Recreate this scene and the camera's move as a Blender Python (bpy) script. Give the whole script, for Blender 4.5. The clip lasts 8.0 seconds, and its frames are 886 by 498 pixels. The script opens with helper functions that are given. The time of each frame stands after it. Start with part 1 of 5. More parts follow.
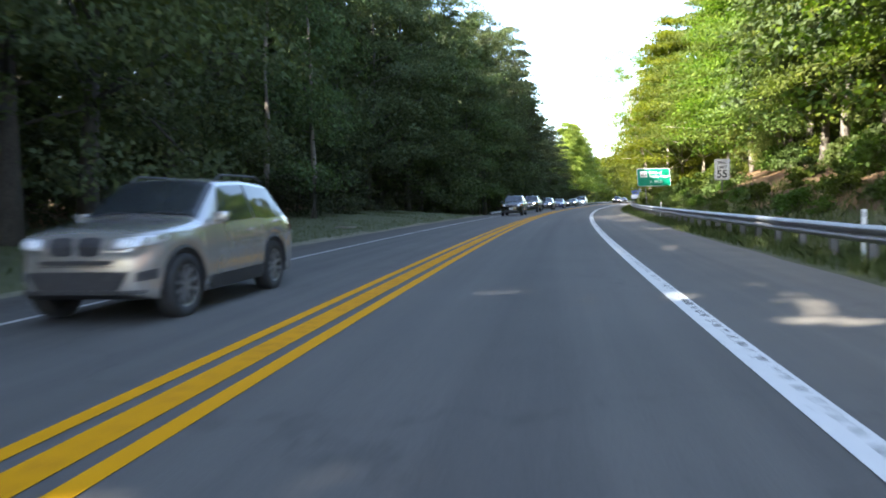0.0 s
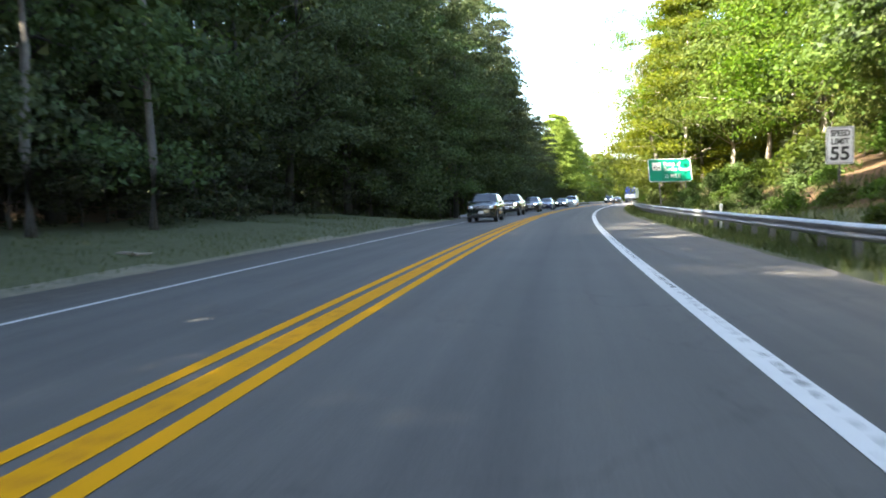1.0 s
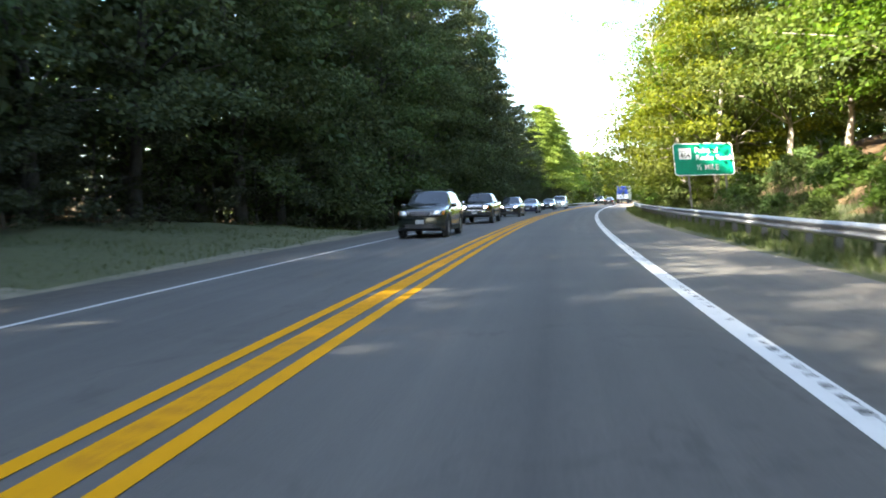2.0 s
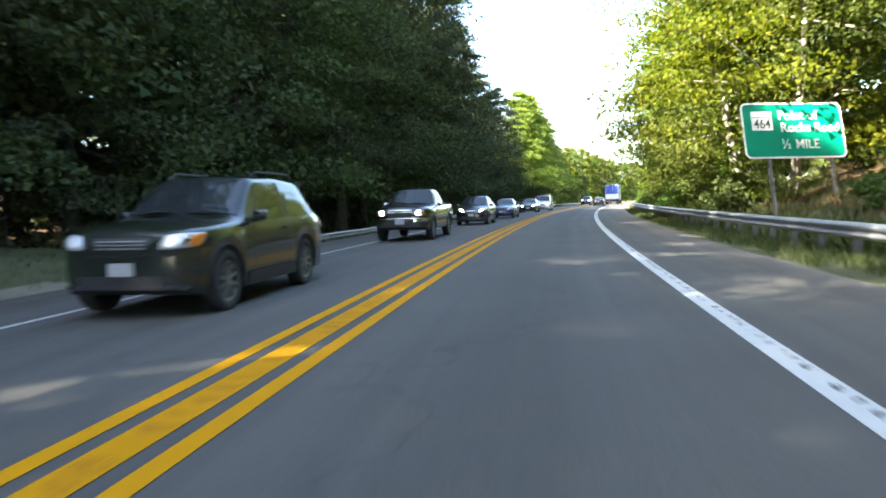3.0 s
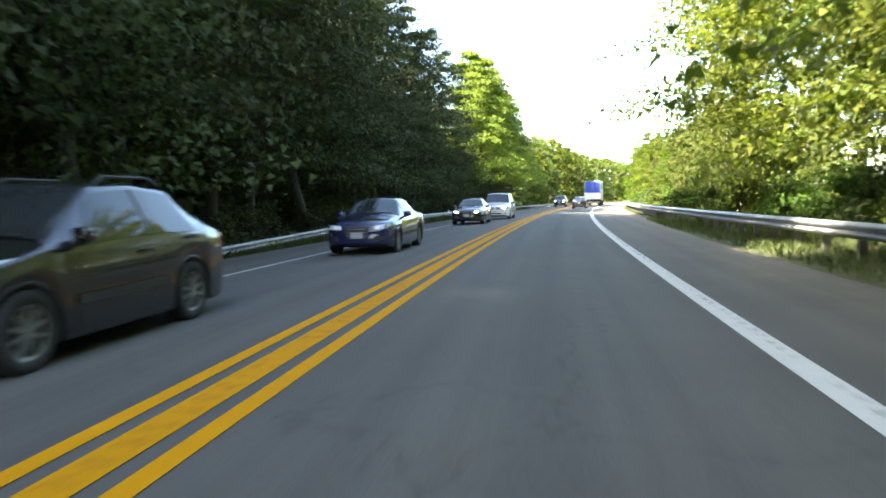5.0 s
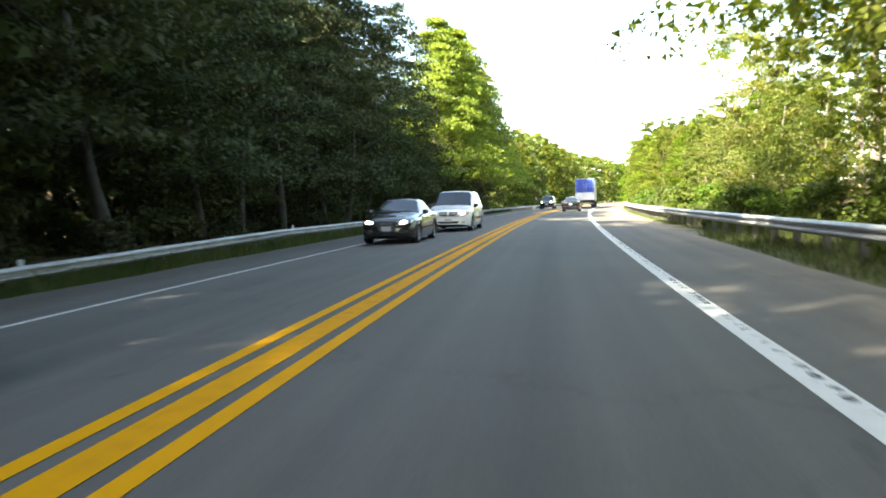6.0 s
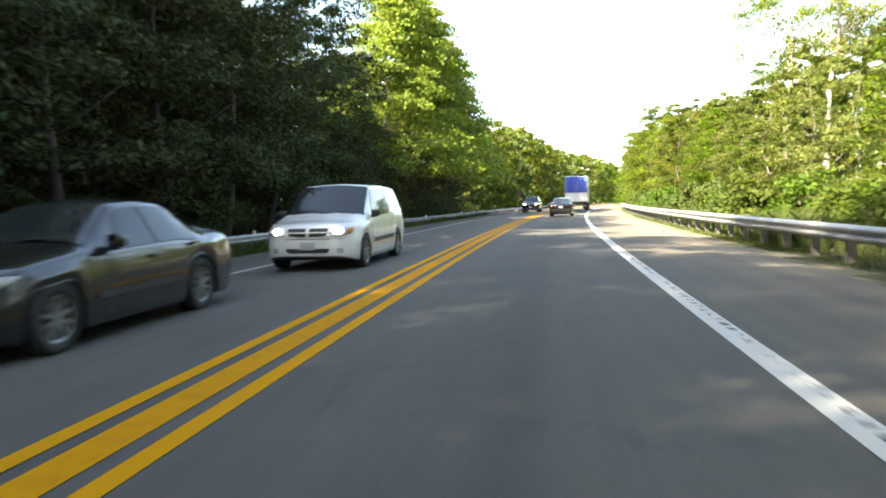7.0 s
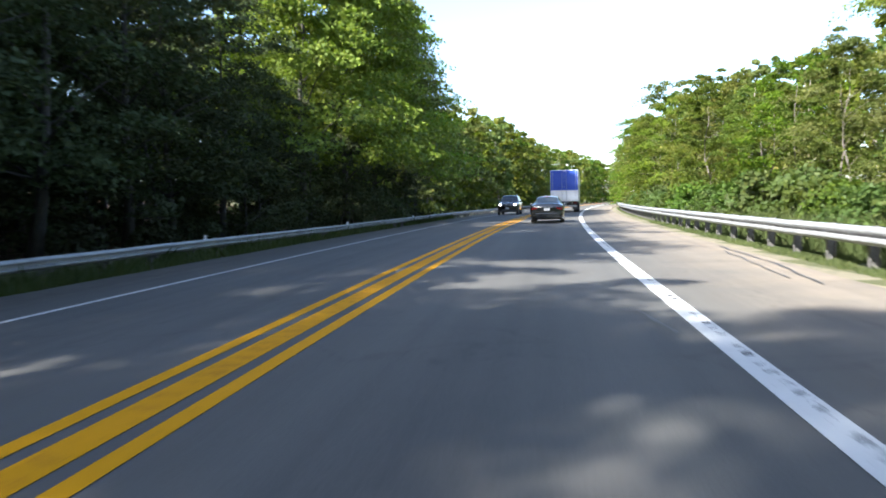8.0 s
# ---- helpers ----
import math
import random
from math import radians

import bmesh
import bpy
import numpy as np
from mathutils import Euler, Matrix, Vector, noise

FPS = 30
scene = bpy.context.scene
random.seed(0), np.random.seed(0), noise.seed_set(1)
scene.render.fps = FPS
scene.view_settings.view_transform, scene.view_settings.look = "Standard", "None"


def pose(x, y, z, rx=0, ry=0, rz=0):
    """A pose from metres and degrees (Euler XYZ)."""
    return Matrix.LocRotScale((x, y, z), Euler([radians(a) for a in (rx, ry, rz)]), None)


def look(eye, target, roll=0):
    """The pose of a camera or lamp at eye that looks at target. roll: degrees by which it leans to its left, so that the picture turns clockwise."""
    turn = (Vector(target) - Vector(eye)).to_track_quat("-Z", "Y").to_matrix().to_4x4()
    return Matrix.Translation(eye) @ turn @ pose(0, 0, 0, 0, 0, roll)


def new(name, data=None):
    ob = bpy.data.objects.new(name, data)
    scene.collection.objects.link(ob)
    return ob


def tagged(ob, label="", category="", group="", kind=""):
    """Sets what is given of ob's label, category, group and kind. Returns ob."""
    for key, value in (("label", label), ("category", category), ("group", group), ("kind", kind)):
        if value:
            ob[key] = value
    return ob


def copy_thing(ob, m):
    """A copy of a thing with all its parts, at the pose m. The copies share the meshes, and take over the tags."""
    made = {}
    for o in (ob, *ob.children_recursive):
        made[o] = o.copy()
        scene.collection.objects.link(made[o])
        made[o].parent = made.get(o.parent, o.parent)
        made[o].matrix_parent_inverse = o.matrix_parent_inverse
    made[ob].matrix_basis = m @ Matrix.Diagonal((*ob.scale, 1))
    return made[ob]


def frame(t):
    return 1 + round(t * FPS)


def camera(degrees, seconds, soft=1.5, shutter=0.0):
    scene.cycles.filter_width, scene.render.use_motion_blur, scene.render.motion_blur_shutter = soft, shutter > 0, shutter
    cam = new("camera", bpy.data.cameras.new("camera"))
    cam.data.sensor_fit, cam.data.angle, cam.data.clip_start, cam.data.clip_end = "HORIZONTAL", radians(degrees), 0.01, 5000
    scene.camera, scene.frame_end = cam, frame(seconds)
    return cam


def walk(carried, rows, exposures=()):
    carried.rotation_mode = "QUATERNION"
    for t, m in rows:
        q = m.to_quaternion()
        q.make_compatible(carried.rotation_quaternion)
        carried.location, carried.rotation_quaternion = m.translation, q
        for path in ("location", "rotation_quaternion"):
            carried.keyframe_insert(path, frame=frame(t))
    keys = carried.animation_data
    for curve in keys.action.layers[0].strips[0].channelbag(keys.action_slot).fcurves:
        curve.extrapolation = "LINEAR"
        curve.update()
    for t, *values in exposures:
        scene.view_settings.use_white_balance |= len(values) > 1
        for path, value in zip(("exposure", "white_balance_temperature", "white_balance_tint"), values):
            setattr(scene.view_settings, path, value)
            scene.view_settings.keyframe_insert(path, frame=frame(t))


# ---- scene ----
from mathutils.bvhtree import BVHTree

# camera and its drive along the lane
cam = camera(62.8, 8.0, soft=1.8, shutter=0.25)
walk(cam, [
    (0, pose(2.474, -1.587, 1.249, 86.308, 1.271, 8.226)),
    (0.5, pose(2.497, 7.51, 1.249, 86.303, 1.271, 7.678)),
    (1, pose(2.59, 16.558, 1.249, 86.256, 1.271, 7.174)),
    (1.5, pose(2.711, 25.556, 1.249, 86.288, 1.271, 6.623)),
    (2.25, pose(3.136, 38.955, 1.249, 86.284, 1.271, 5.623)),
    (3, pose(3.761, 52.234, 1.249, 86.281, 1.271, 4.589)),
    (3.5, pose(4.277, 61.019, 1.249, 86.346, 1.271, 3.958)),
    (4, pose(4.937, 69.744, 1.249, 86.203, 1.271, 3.311)),
    (4.5, pose(5.707, 78.409, 1.249, 86.226, 1.271, 2.626)),
    (5.25, pose(7.056, 91.295, 1.249, 86.248, 1.271, 1.751)),
    (6, pose(8.592, 104.052, 1.249, 86.271, 1.271, 0.979)),
    (6.5, pose(9.735, 112.48, 1.249, 86.321, 1.271, 0.442)),
    (7, pose(10.916, 120.854, 1.249, 86.357, 1.271, -0.118)),
    (7.5, pose(12.248, 129.157, 1.249, 86.298, 1.271, -0.741)),
    (8, pose(13.489, 137.422, 1.249, 86.286, 1.271, -1.407)),
], exposures=[(0, 3.1, 6400, 10), (0.5, 3.32, 6600, 9), (1, 3.34, 6600, 8), (3.5, 3.37, 6500, 7), (4.5, 3.4, 6600, 6), (6, 3.32, 7600, 4), (7, 2.95, 7700, 6), (7.6, 2.4, 6400, 9), (8, 2.22, 5900, 10)])

# world, sun
SUN_AZ, SUN_EL = 229.0, 36.5   # compass bearing from +y, clockwise; degrees
world = bpy.data.worlds.new("sky")
scene.world = world
world.use_nodes = True
wn = world.node_tree
sky = wn.nodes.new("ShaderNodeTexSky")
sky.sky_type = "NISHITA"
sky.sun_disc = False
sky.sun_elevation = radians(SUN_EL)
sky.sun_rotation = radians(SUN_AZ)
sky.dust_density = 1.6
wn.links.new(sky.outputs[0], wn.nodes["Background"].inputs[0])
wn.nodes["Background"].inputs[1].default_value = 0.105
sun = new("sun", bpy.data.lights.new("sun", "SUN"))
sun.data.energy, sun.data.angle, sun.data.color = 5.0, radians(0.6), (1.0, 0.93, 0.8)
sun_dir = Vector((math.sin(radians(SUN_AZ)) * math.cos(radians(SUN_EL)), math.cos(radians(SUN_AZ)) * math.cos(radians(SUN_EL)), math.sin(radians(SUN_EL))))
sun.matrix_world = look(sun_dir * 60, (0, 0, 0))

# ---------------------------------------------------------------- road line
KS = np.array([-80, -20, 30, 80, 130, 180, 230, 480, 700.0])
KV = np.array([0.00107, 0.00107, 0.00111, 0.00132, 0.00082, 0.00120, 0.00100, 0.00100, 0.00100])
SS = np.arange(-80.0, 560.0, 1.0)
TH = np.cumsum(np.interp(SS, KS, KV))
TH -= np.interp(0, SS, TH)
RX, RY = np.cumsum(np.sin(TH)), np.cumsum(np.cos(TH))
RX -= np.interp(0, SS, RX)
RY -= np.interp(0, SS, RY)


def at(s, o, z=0.0):
    """World point s metres along the centre line, o to its right."""
    h = float(np.interp(s, SS, TH))
    return Vector((float(np.interp(s, SS, RX)) + o * math.cos(h), float(np.interp(s, SS, RY)) - o * math.sin(h), z))


def turn(s):
    """Turn about z, in degrees, of a thing that faces along the road."""
    return -math.degrees(float(np.interp(s, SS, TH)))


def ease(v, a, b):
    t = np.clip((np.asarray(v, float) - a) / (b - a), 0, 1)
    return t * t * (3 - 2 * t)


def right_edge(s):
    return np.interp(s, [-80, 45, 70, 110, 135, 600], [7.0, 7.0, 6.6, 6.6, 7.0, 7.0])


def road_z(o):
    o = np.asarray(o, float)
    return np.where(o < 0, 0.022 * o, -0.004 * o)


def ground_z(s, o):
    """Height of the land beside the road."""
    s, o = np.asarray(s, float), np.asarray(o, float)
    re = right_edge(s)
    bank = 1 - 0.72 * ease(s, 88, 108)
    r = -0.05 + 0.25 * ease(o, re + 1.1, re + 3.0) + bank * (1.0 * ease(o, 8.6, 12.0) + 0.34 * np.clip(o - 11.0, 0, 24)) + 0.02 * np.clip(o - 30, 0, 60)
    lb = -0.60 + 0.27 * ease(s, 104, 119)
    verge = 1 - ease(s, 66, 80)
    left = -0.16 + ((lb + 0.16) * (1 - verge) + 0.10 * verge) * ease(-o, 6.0, 7.6) + 0.075 * verge * np.clip(-o - 7.5, 0, 11) + 0.12 * np.clip(-o - 19, 0, 45) + 0.02 * np.clip(-o - 60, 0, 40)
    z = np.where(o > 0, r, left)
    under = (o < re - 0.1) & (o > -6.2)
    return np.where(under, -0.25, z)


# ---------------------------------------------------------------- mesh helpers
def part(name, bm, material, parent=None, label="", smooth=False):
    me = bpy.data.meshes.new(name)
    bm.to_mesh(me)
    bm.free()
    me.materials.append(material)
    if smooth:
        me.shade_smooth()
    ob = new(name, me)
    if parent is not None:
        ob.parent = parent
    if label:
        ob["label"] = label
    return ob


def from_arrays(name, verts, faces, material, parent=None, smooth=False):
    me = bpy.data.meshes.new(name)
    verts = np.asarray(verts, np.float32)
    faces = np.asarray(faces, np.int32)
    k = faces.shape[1]
    me.vertices.add(len(verts))
    me.vertices.foreach_set("co", verts.ravel())
    me.loops.add(faces.size)
    me.loops.foreach_set("vertex_index", faces.ravel())
    me.polygons.add(len(faces))
    me.polygons.foreach_set("loop_start", np.arange(0, faces.size, k, dtype=np.int32))
    me.update(calc_edges=True)
    me.validate()
    me.materials.append(material)
    if smooth:
        me.shade_smooth()
    ob = new(name, me)
    if parent is not None:
        ob.parent = parent
    return ob


def empty(name, m, label, category, group=""):
    e = new(name)
    e.empty_display_size = 0.3
    e.matrix_basis = m
    return tagged(e, label, category, group)


def box(bm, x0, x1, y0, y1, z0, z1, bevel=0.0):
    m = Matrix.Translation(((x0 + x1) / 2, (y0 + y1) / 2, (z0 + z1) / 2)) @ Matrix.Diagonal((x1 - x0, y1 - y0, z1 - z0, 1))
    g = bmesh.ops.create_cube(bm, size=1, matrix=m)
    if bevel:
        edges = {e for v in g["verts"] for e in v.link_edges}
        bmesh.ops.bevel(bm, geom=list(edges), offset=bevel, segments=2, affect="EDGES", profile=0.5)
    return bm


def tube(bm, pts, radii, n=8):
    """A tapered, bent tube through the points."""
    rings = []
    for i, p in enumerate(pts):
        a, b = Vector(pts[max(i - 1, 0)]), Vector(pts[min(i + 1, len(pts) - 1)])
        q = (b - a).to_track_quat("Z", "Y")
        rings.append([bm.verts.new(Vector(p) + q @ Vector((math.cos(2 * math.pi * k / n) * radii[i], math.sin(2 * math.pi * k / n) * radii[i], 0))) for k in range(n)])
    for r0, r1 in zip(rings, rings[1:]):
        for k in range(n):
            bm.faces.new((r0[k], r0[(k + 1) % n], r1[(k + 1) % n], r1[k]))
    bm.faces.new(rings[0][::-1])
    bm.faces.new(rings[-1])
    return bm


def strip(name, s0, s1, o0, o1, material, lift=0.008, step=1.0):
    """A band laid on the road along its line, with UV in metres (s, across)."""
    n = max(2, int((s1 - s0) / step) + 1)
    s = np.linspace(s0, s1, n)
    bm = bmesh.new()
    uv = bm.loops.layers.uv.new("UVMap")
    cols = [o0, o1]
    rows = [[bm.verts.new(at(v, o, float(road_z(o)) + lift)) for o in cols] for v in s]
    for i in range(n - 1):
        f = bm.faces.new((rows[i][0], rows[i][1], rows[i + 1][1], rows[i + 1][0]))
        for l, u in zip(f.loops, ((s[i], o0), (s[i], o1), (s[i + 1], o1), (s[i + 1], o0))):
            l[uv].uv = u
    return part(name, bm, material)


# ---------------------------------------------------------------- materials
def material(name, rough=0.6, metal=0.0):
    m = bpy.data.materials.new(name)
    m.use_nodes = True
    nt = m.node_tree
    b = nt.nodes["Principled BSDF"]
    b.inputs["Roughness"].default_value = rough
    b.inputs["Metallic"].default_value = metal
    return m, nt, b


def tex(nt, scale, detail=4.0, kind="Object", rough=0.55, stretch=None):
    tc = nt.nodes.new("ShaderNodeTexCoord")
    n = nt.nodes.new("ShaderNodeTexNoise")
    n.inputs["Scale"].default_value = scale
    n.inputs["Detail"].default_value = detail
    n.inputs["Roughness"].default_value = rough
    src = tc.outputs[kind]
    if stretch:
        mp = nt.nodes.new("ShaderNodeMapping")
        mp.inputs["Scale"].default_value = stretch
        nt.links.new(src, mp.inputs[0])
        src = mp.outputs[0]
    nt.links.new(src, n.inputs["Vector"])
    return n.outputs["Fac"]


def ramp(nt, fac, stops):
    r = nt.nodes.new("ShaderNodeValToRGB")
    while len(r.color_ramp.elements) < len(stops):
        r.color_ramp.elements.new(0.5)
    for e, (p, c) in zip(r.color_ramp.elements, stops):
        e.position, e.color = p, (*c, 1)
    nt.links.new(fac, r.inputs[0])
    return r.outputs[0]


def blend(nt, fac, a, b, mode="MIX"):
    n = nt.nodes.new("ShaderNodeMix")
    n.data_type, n.blend_type = "RGBA", mode
    for sock, v in ((n.inputs[0], fac), (n.inputs[6], a), (n.inputs[7], b)):
        if isinstance(v, (int, float)):
            sock.default_value = v
        elif isinstance(v, tuple):
            sock.default_value = (*v, 1)
        else:
            nt.links.new(v, sock)
    return n.outputs[2]


def bump(nt, b, height, strength=0.3, dist=0.01):
    n = nt.nodes.new("ShaderNodeBump")
    n.inputs["Strength"].default_value, n.inputs["Distance"].default_value = strength, dist
    nt.links.new(height, n.inputs["Height"])
    nt.links.new(n.outputs[0], b.inputs["Normal"])


def grained(name, c1, c2, scale=6.0, fine=80.0, rough=0.7, metal=0.0, bumpy=0.25, dist=0.01, kind="Object"):
    """Two-scale mottled surface."""
    m, nt, b = material(name, rough, metal)
    a, f = tex(nt, scale, kind=kind), tex(nt, fine, kind=kind)
    col = ramp(nt, a, ((0.3, c1), (0.7, c2)))
    col = blend(nt, 0.35, col, ramp(nt, f, ((0.3, tuple(v * 0.6 for v in c1)), (0.7, tuple(min(1, v * 1.35) for v in c2)))))
    nt.links.new(col, b.inputs["Base Color"])
    if bumpy:
        bump(nt, b, f, bumpy, dist)
    return m


def asphalt_material():
    m, nt, b = material("asphalt", 0.85)
    b.inputs["Specular IOR Level"].default_value = 0.3
    uvn = nt.nodes.new("ShaderNodeUVMap")
    sep = nt.nodes.new("ShaderNodeSeparateXYZ")
    nt.links.new(uvn.outputs[0], sep.inputs[0])
    base = ramp(nt, tex(nt, 0.35, 5), ((0.3, (0.080, 0.076, 0.069)), (0.7, (0.108, 0.103, 0.094))))
    grit = ramp(nt, tex(nt, 60, 3, rough=0.7), ((0.3, (0.053, 0.051, 0.047)), (0.68, (0.142, 0.136, 0.123))))
    col = blend(nt, 0.45, base, grit)
    # paler dusty shoulder past the edge line
    mr = nt.nodes.new("ShaderNodeMapRange")
    mr.inputs[1].default_value, mr.inputs[2].default_value = 4.0, 6.6
    nt.links.new(sep.outputs[1], mr.inputs[0])
    mr.inputs[4].default_value = 0.9
    dust = nt.nodes.new("ShaderNodeMath")
    dust.operation = "MULTIPLY"
    nt.links.new(mr.outputs[0], dust.inputs[0])
    nt.links.new(tex(nt, 0.8, 5), dust.inputs[1])
    # extra dust past s = 126 holds the warm sunlight on that shoulder stretch
    far = nt.nodes.new("ShaderNodeMapRange")
    far.inputs[1].default_value, far.inputs[2].default_value = 126, 142
    far.inputs[3].default_value, far.inputs[4].default_value = 0.75, 1.6
    nt.links.new(sep.outputs[0], far.inputs[0])
    sunlit_dust = nt.nodes.new("ShaderNodeMath")
    sunlit_dust.operation = "MULTIPLY"
    sunlit_dust.use_clamp = True
    nt.links.new(dust.outputs[0], sunlit_dust.inputs[0])
    nt.links.new(far.outputs[0], sunlit_dust.inputs[1])
    col = blend(nt, sunlit_dust.outputs[0], col, (0.24, 0.195, 0.145))
    # darker soil worked into the far shoulder
    ml = nt.nodes.new("ShaderNodeMapRange")
    ml.inputs[1].default_value, ml.inputs[2].default_value = -4.1, -5.4
    ml.inputs[4].default_value = 0.75
    nt.links.new(sep.outputs[1], ml.inputs[0])
    col = blend(nt, ml.outputs[0], col, ramp(nt, tex(nt, 3.0, 5), ((0.3, (0.050, 0.042, 0.032)), (0.7, (0.088, 0.075, 0.058)))))
    # streaks along the travel direction
    st = nt.nodes.new("ShaderNodeMapping")
    st.inputs["Scale"].default_value = (0.04, 2.2, 1)
    nt.links.new(uvn.outputs[0], st.inputs[0])
    sn = nt.nodes.new("ShaderNodeTexNoise")
    sn.inputs["Scale"].default_value, sn.inputs["Detail"].default_value = 1.0, 4
    nt.links.new(st.outputs[0], sn.inputs["Vector"])
    col = blend(nt, 0.5, col, ramp(nt, sn.outputs["Fac"], ((0.35, (0.62, 0.62, 0.64)), (0.65, (1, 1, 1)))), "MULTIPLY")
    # oily dark band between the wheel tracks of the driving lane
    lane = nt.nodes.new("ShaderNodeMath")
    lane.operation = "SUBTRACT"
    lane.inputs[1].default_value = 2.15
    nt.links.new(sep.outputs[1], lane.inputs[0])
    off = nt.nodes.new("ShaderNodeMath")
    off.operation = "ABSOLUTE"
    nt.links.new(lane.outputs[0], off.inputs[0])
    band = ramp(nt, off.outputs[0], ((0.05, (0.74, 0.74, 0.75)), (0.62, (1, 1, 1))))
    col = blend(nt, 0.75, col, band, "MULTIPLY")
    # sealed cracks
    vo = nt.nodes.new("ShaderNodeTexVoronoi")
    vo.feature = "DISTANCE_TO_EDGE"
    vo.inputs["Scale"].default_value = 0.16
    wob = nt.nodes.new("ShaderNodeTexNoise")
    wob.inputs["Scale"].default_value, wob.inputs["Detail"].default_value = 0.8, 5
    tc = nt.nodes.new("ShaderNodeTexCoord")
    nt.links.new(tc.outputs["Object"], wob.inputs["Vector"])
    add = nt.nodes.new("ShaderNodeVectorMath")
    add.operation = "MULTIPLY_ADD"
    nt.links.new(wob.outputs["Color"], add.inputs[0])
    add.inputs[1].default_value = (2.5, 2.5, 2.5)
    nt.links.new(tc.outputs["Object"], add.inputs[2])
    nt.links.new(add.outputs[0], vo.inputs["Vector"])
    crack = ramp(nt, vo.outputs["Distance"], ((0.0, (0.45, 0.45, 0.45)), (0.006, (1, 1, 1))))
    col = blend(nt, 0.4, col, crack, "MULTIPLY")
    nt.links.new(col, b.inputs["Base Color"])
    bump(nt, b, tex(nt, 90, 3, rough=0.7), 0.35, 0.006)
    return m


def paint_material(name, c, worn, rumble=0.0, lane=(0.0, 0.0), loss=0.62):
    """Road paint, worn through to the asphalt in specks; rumble: spacing of milled grooves in metres, lane: the strip they are cut in; loss: where wear begins."""
    m, nt, b = material(name, 0.85)
    b.inputs["Specular IOR Level"].default_value = 0.12

    def op(kind, x, y=None, z=None):
        n = nt.nodes.new("ShaderNodeMath")
        n.operation = kind
        for sock, v in zip(n.inputs, (x, y, z)):
            if isinstance(v, (int, float)):
                sock.default_value = v
            elif v is not None:
                nt.links.new(v, sock)
        return n.outputs[0]

    col = blend(nt, tex(nt, 5, 5), c, tuple(v * 0.80 for v in c))
    wear = ramp(nt, tex(nt, 14, 6, rough=0.7), ((loss, (0, 0, 0)), (loss + 0.10, (1, 1, 1))))
    col = blend(nt, wear, col, worn)
    if rumble:
        uvn = nt.nodes.new("ShaderNodeUVMap")
        sp = nt.nodes.new("ShaderNodeSeparateXYZ")
        nt.links.new(uvn.outputs[0], sp.inputs[0])
        ragged = tex(nt, 7, 4, rough=0.65)
        along = op("FRACT", op("ADD", op("DIVIDE", sp.outputs[0], rumble), op("MULTIPLY", ragged, 1.9)))
        slot = op("MULTIPLY", op("LESS_THAN", along, 0.40), op("GREATER_THAN", tex(nt, 2.3, 4, rough=0.7), 0.47))
        across = op("ADD", sp.outputs[1], op("MULTIPLY", op("SUBTRACT", tex(nt, 16, 3), 0.5), 0.09))
        band = op("MULTIPLY", op("GREATER_THAN", across, lane[0]), op("LESS_THAN", across, lane[1]))
        stretch = ramp(nt, tex(nt, 0.16, 3), ((0.36, (0.25, 0.25, 0.25)), (0.52, (1, 1, 1))))
        cut = op("MULTIPLY", op("MULTIPLY", slot, band), stretch)
        col = blend(nt, cut, col, worn)
        bump(nt, b, cut, 0.4, -0.008)
    nt.links.new(col, b.inputs["Base Color"])
    return m


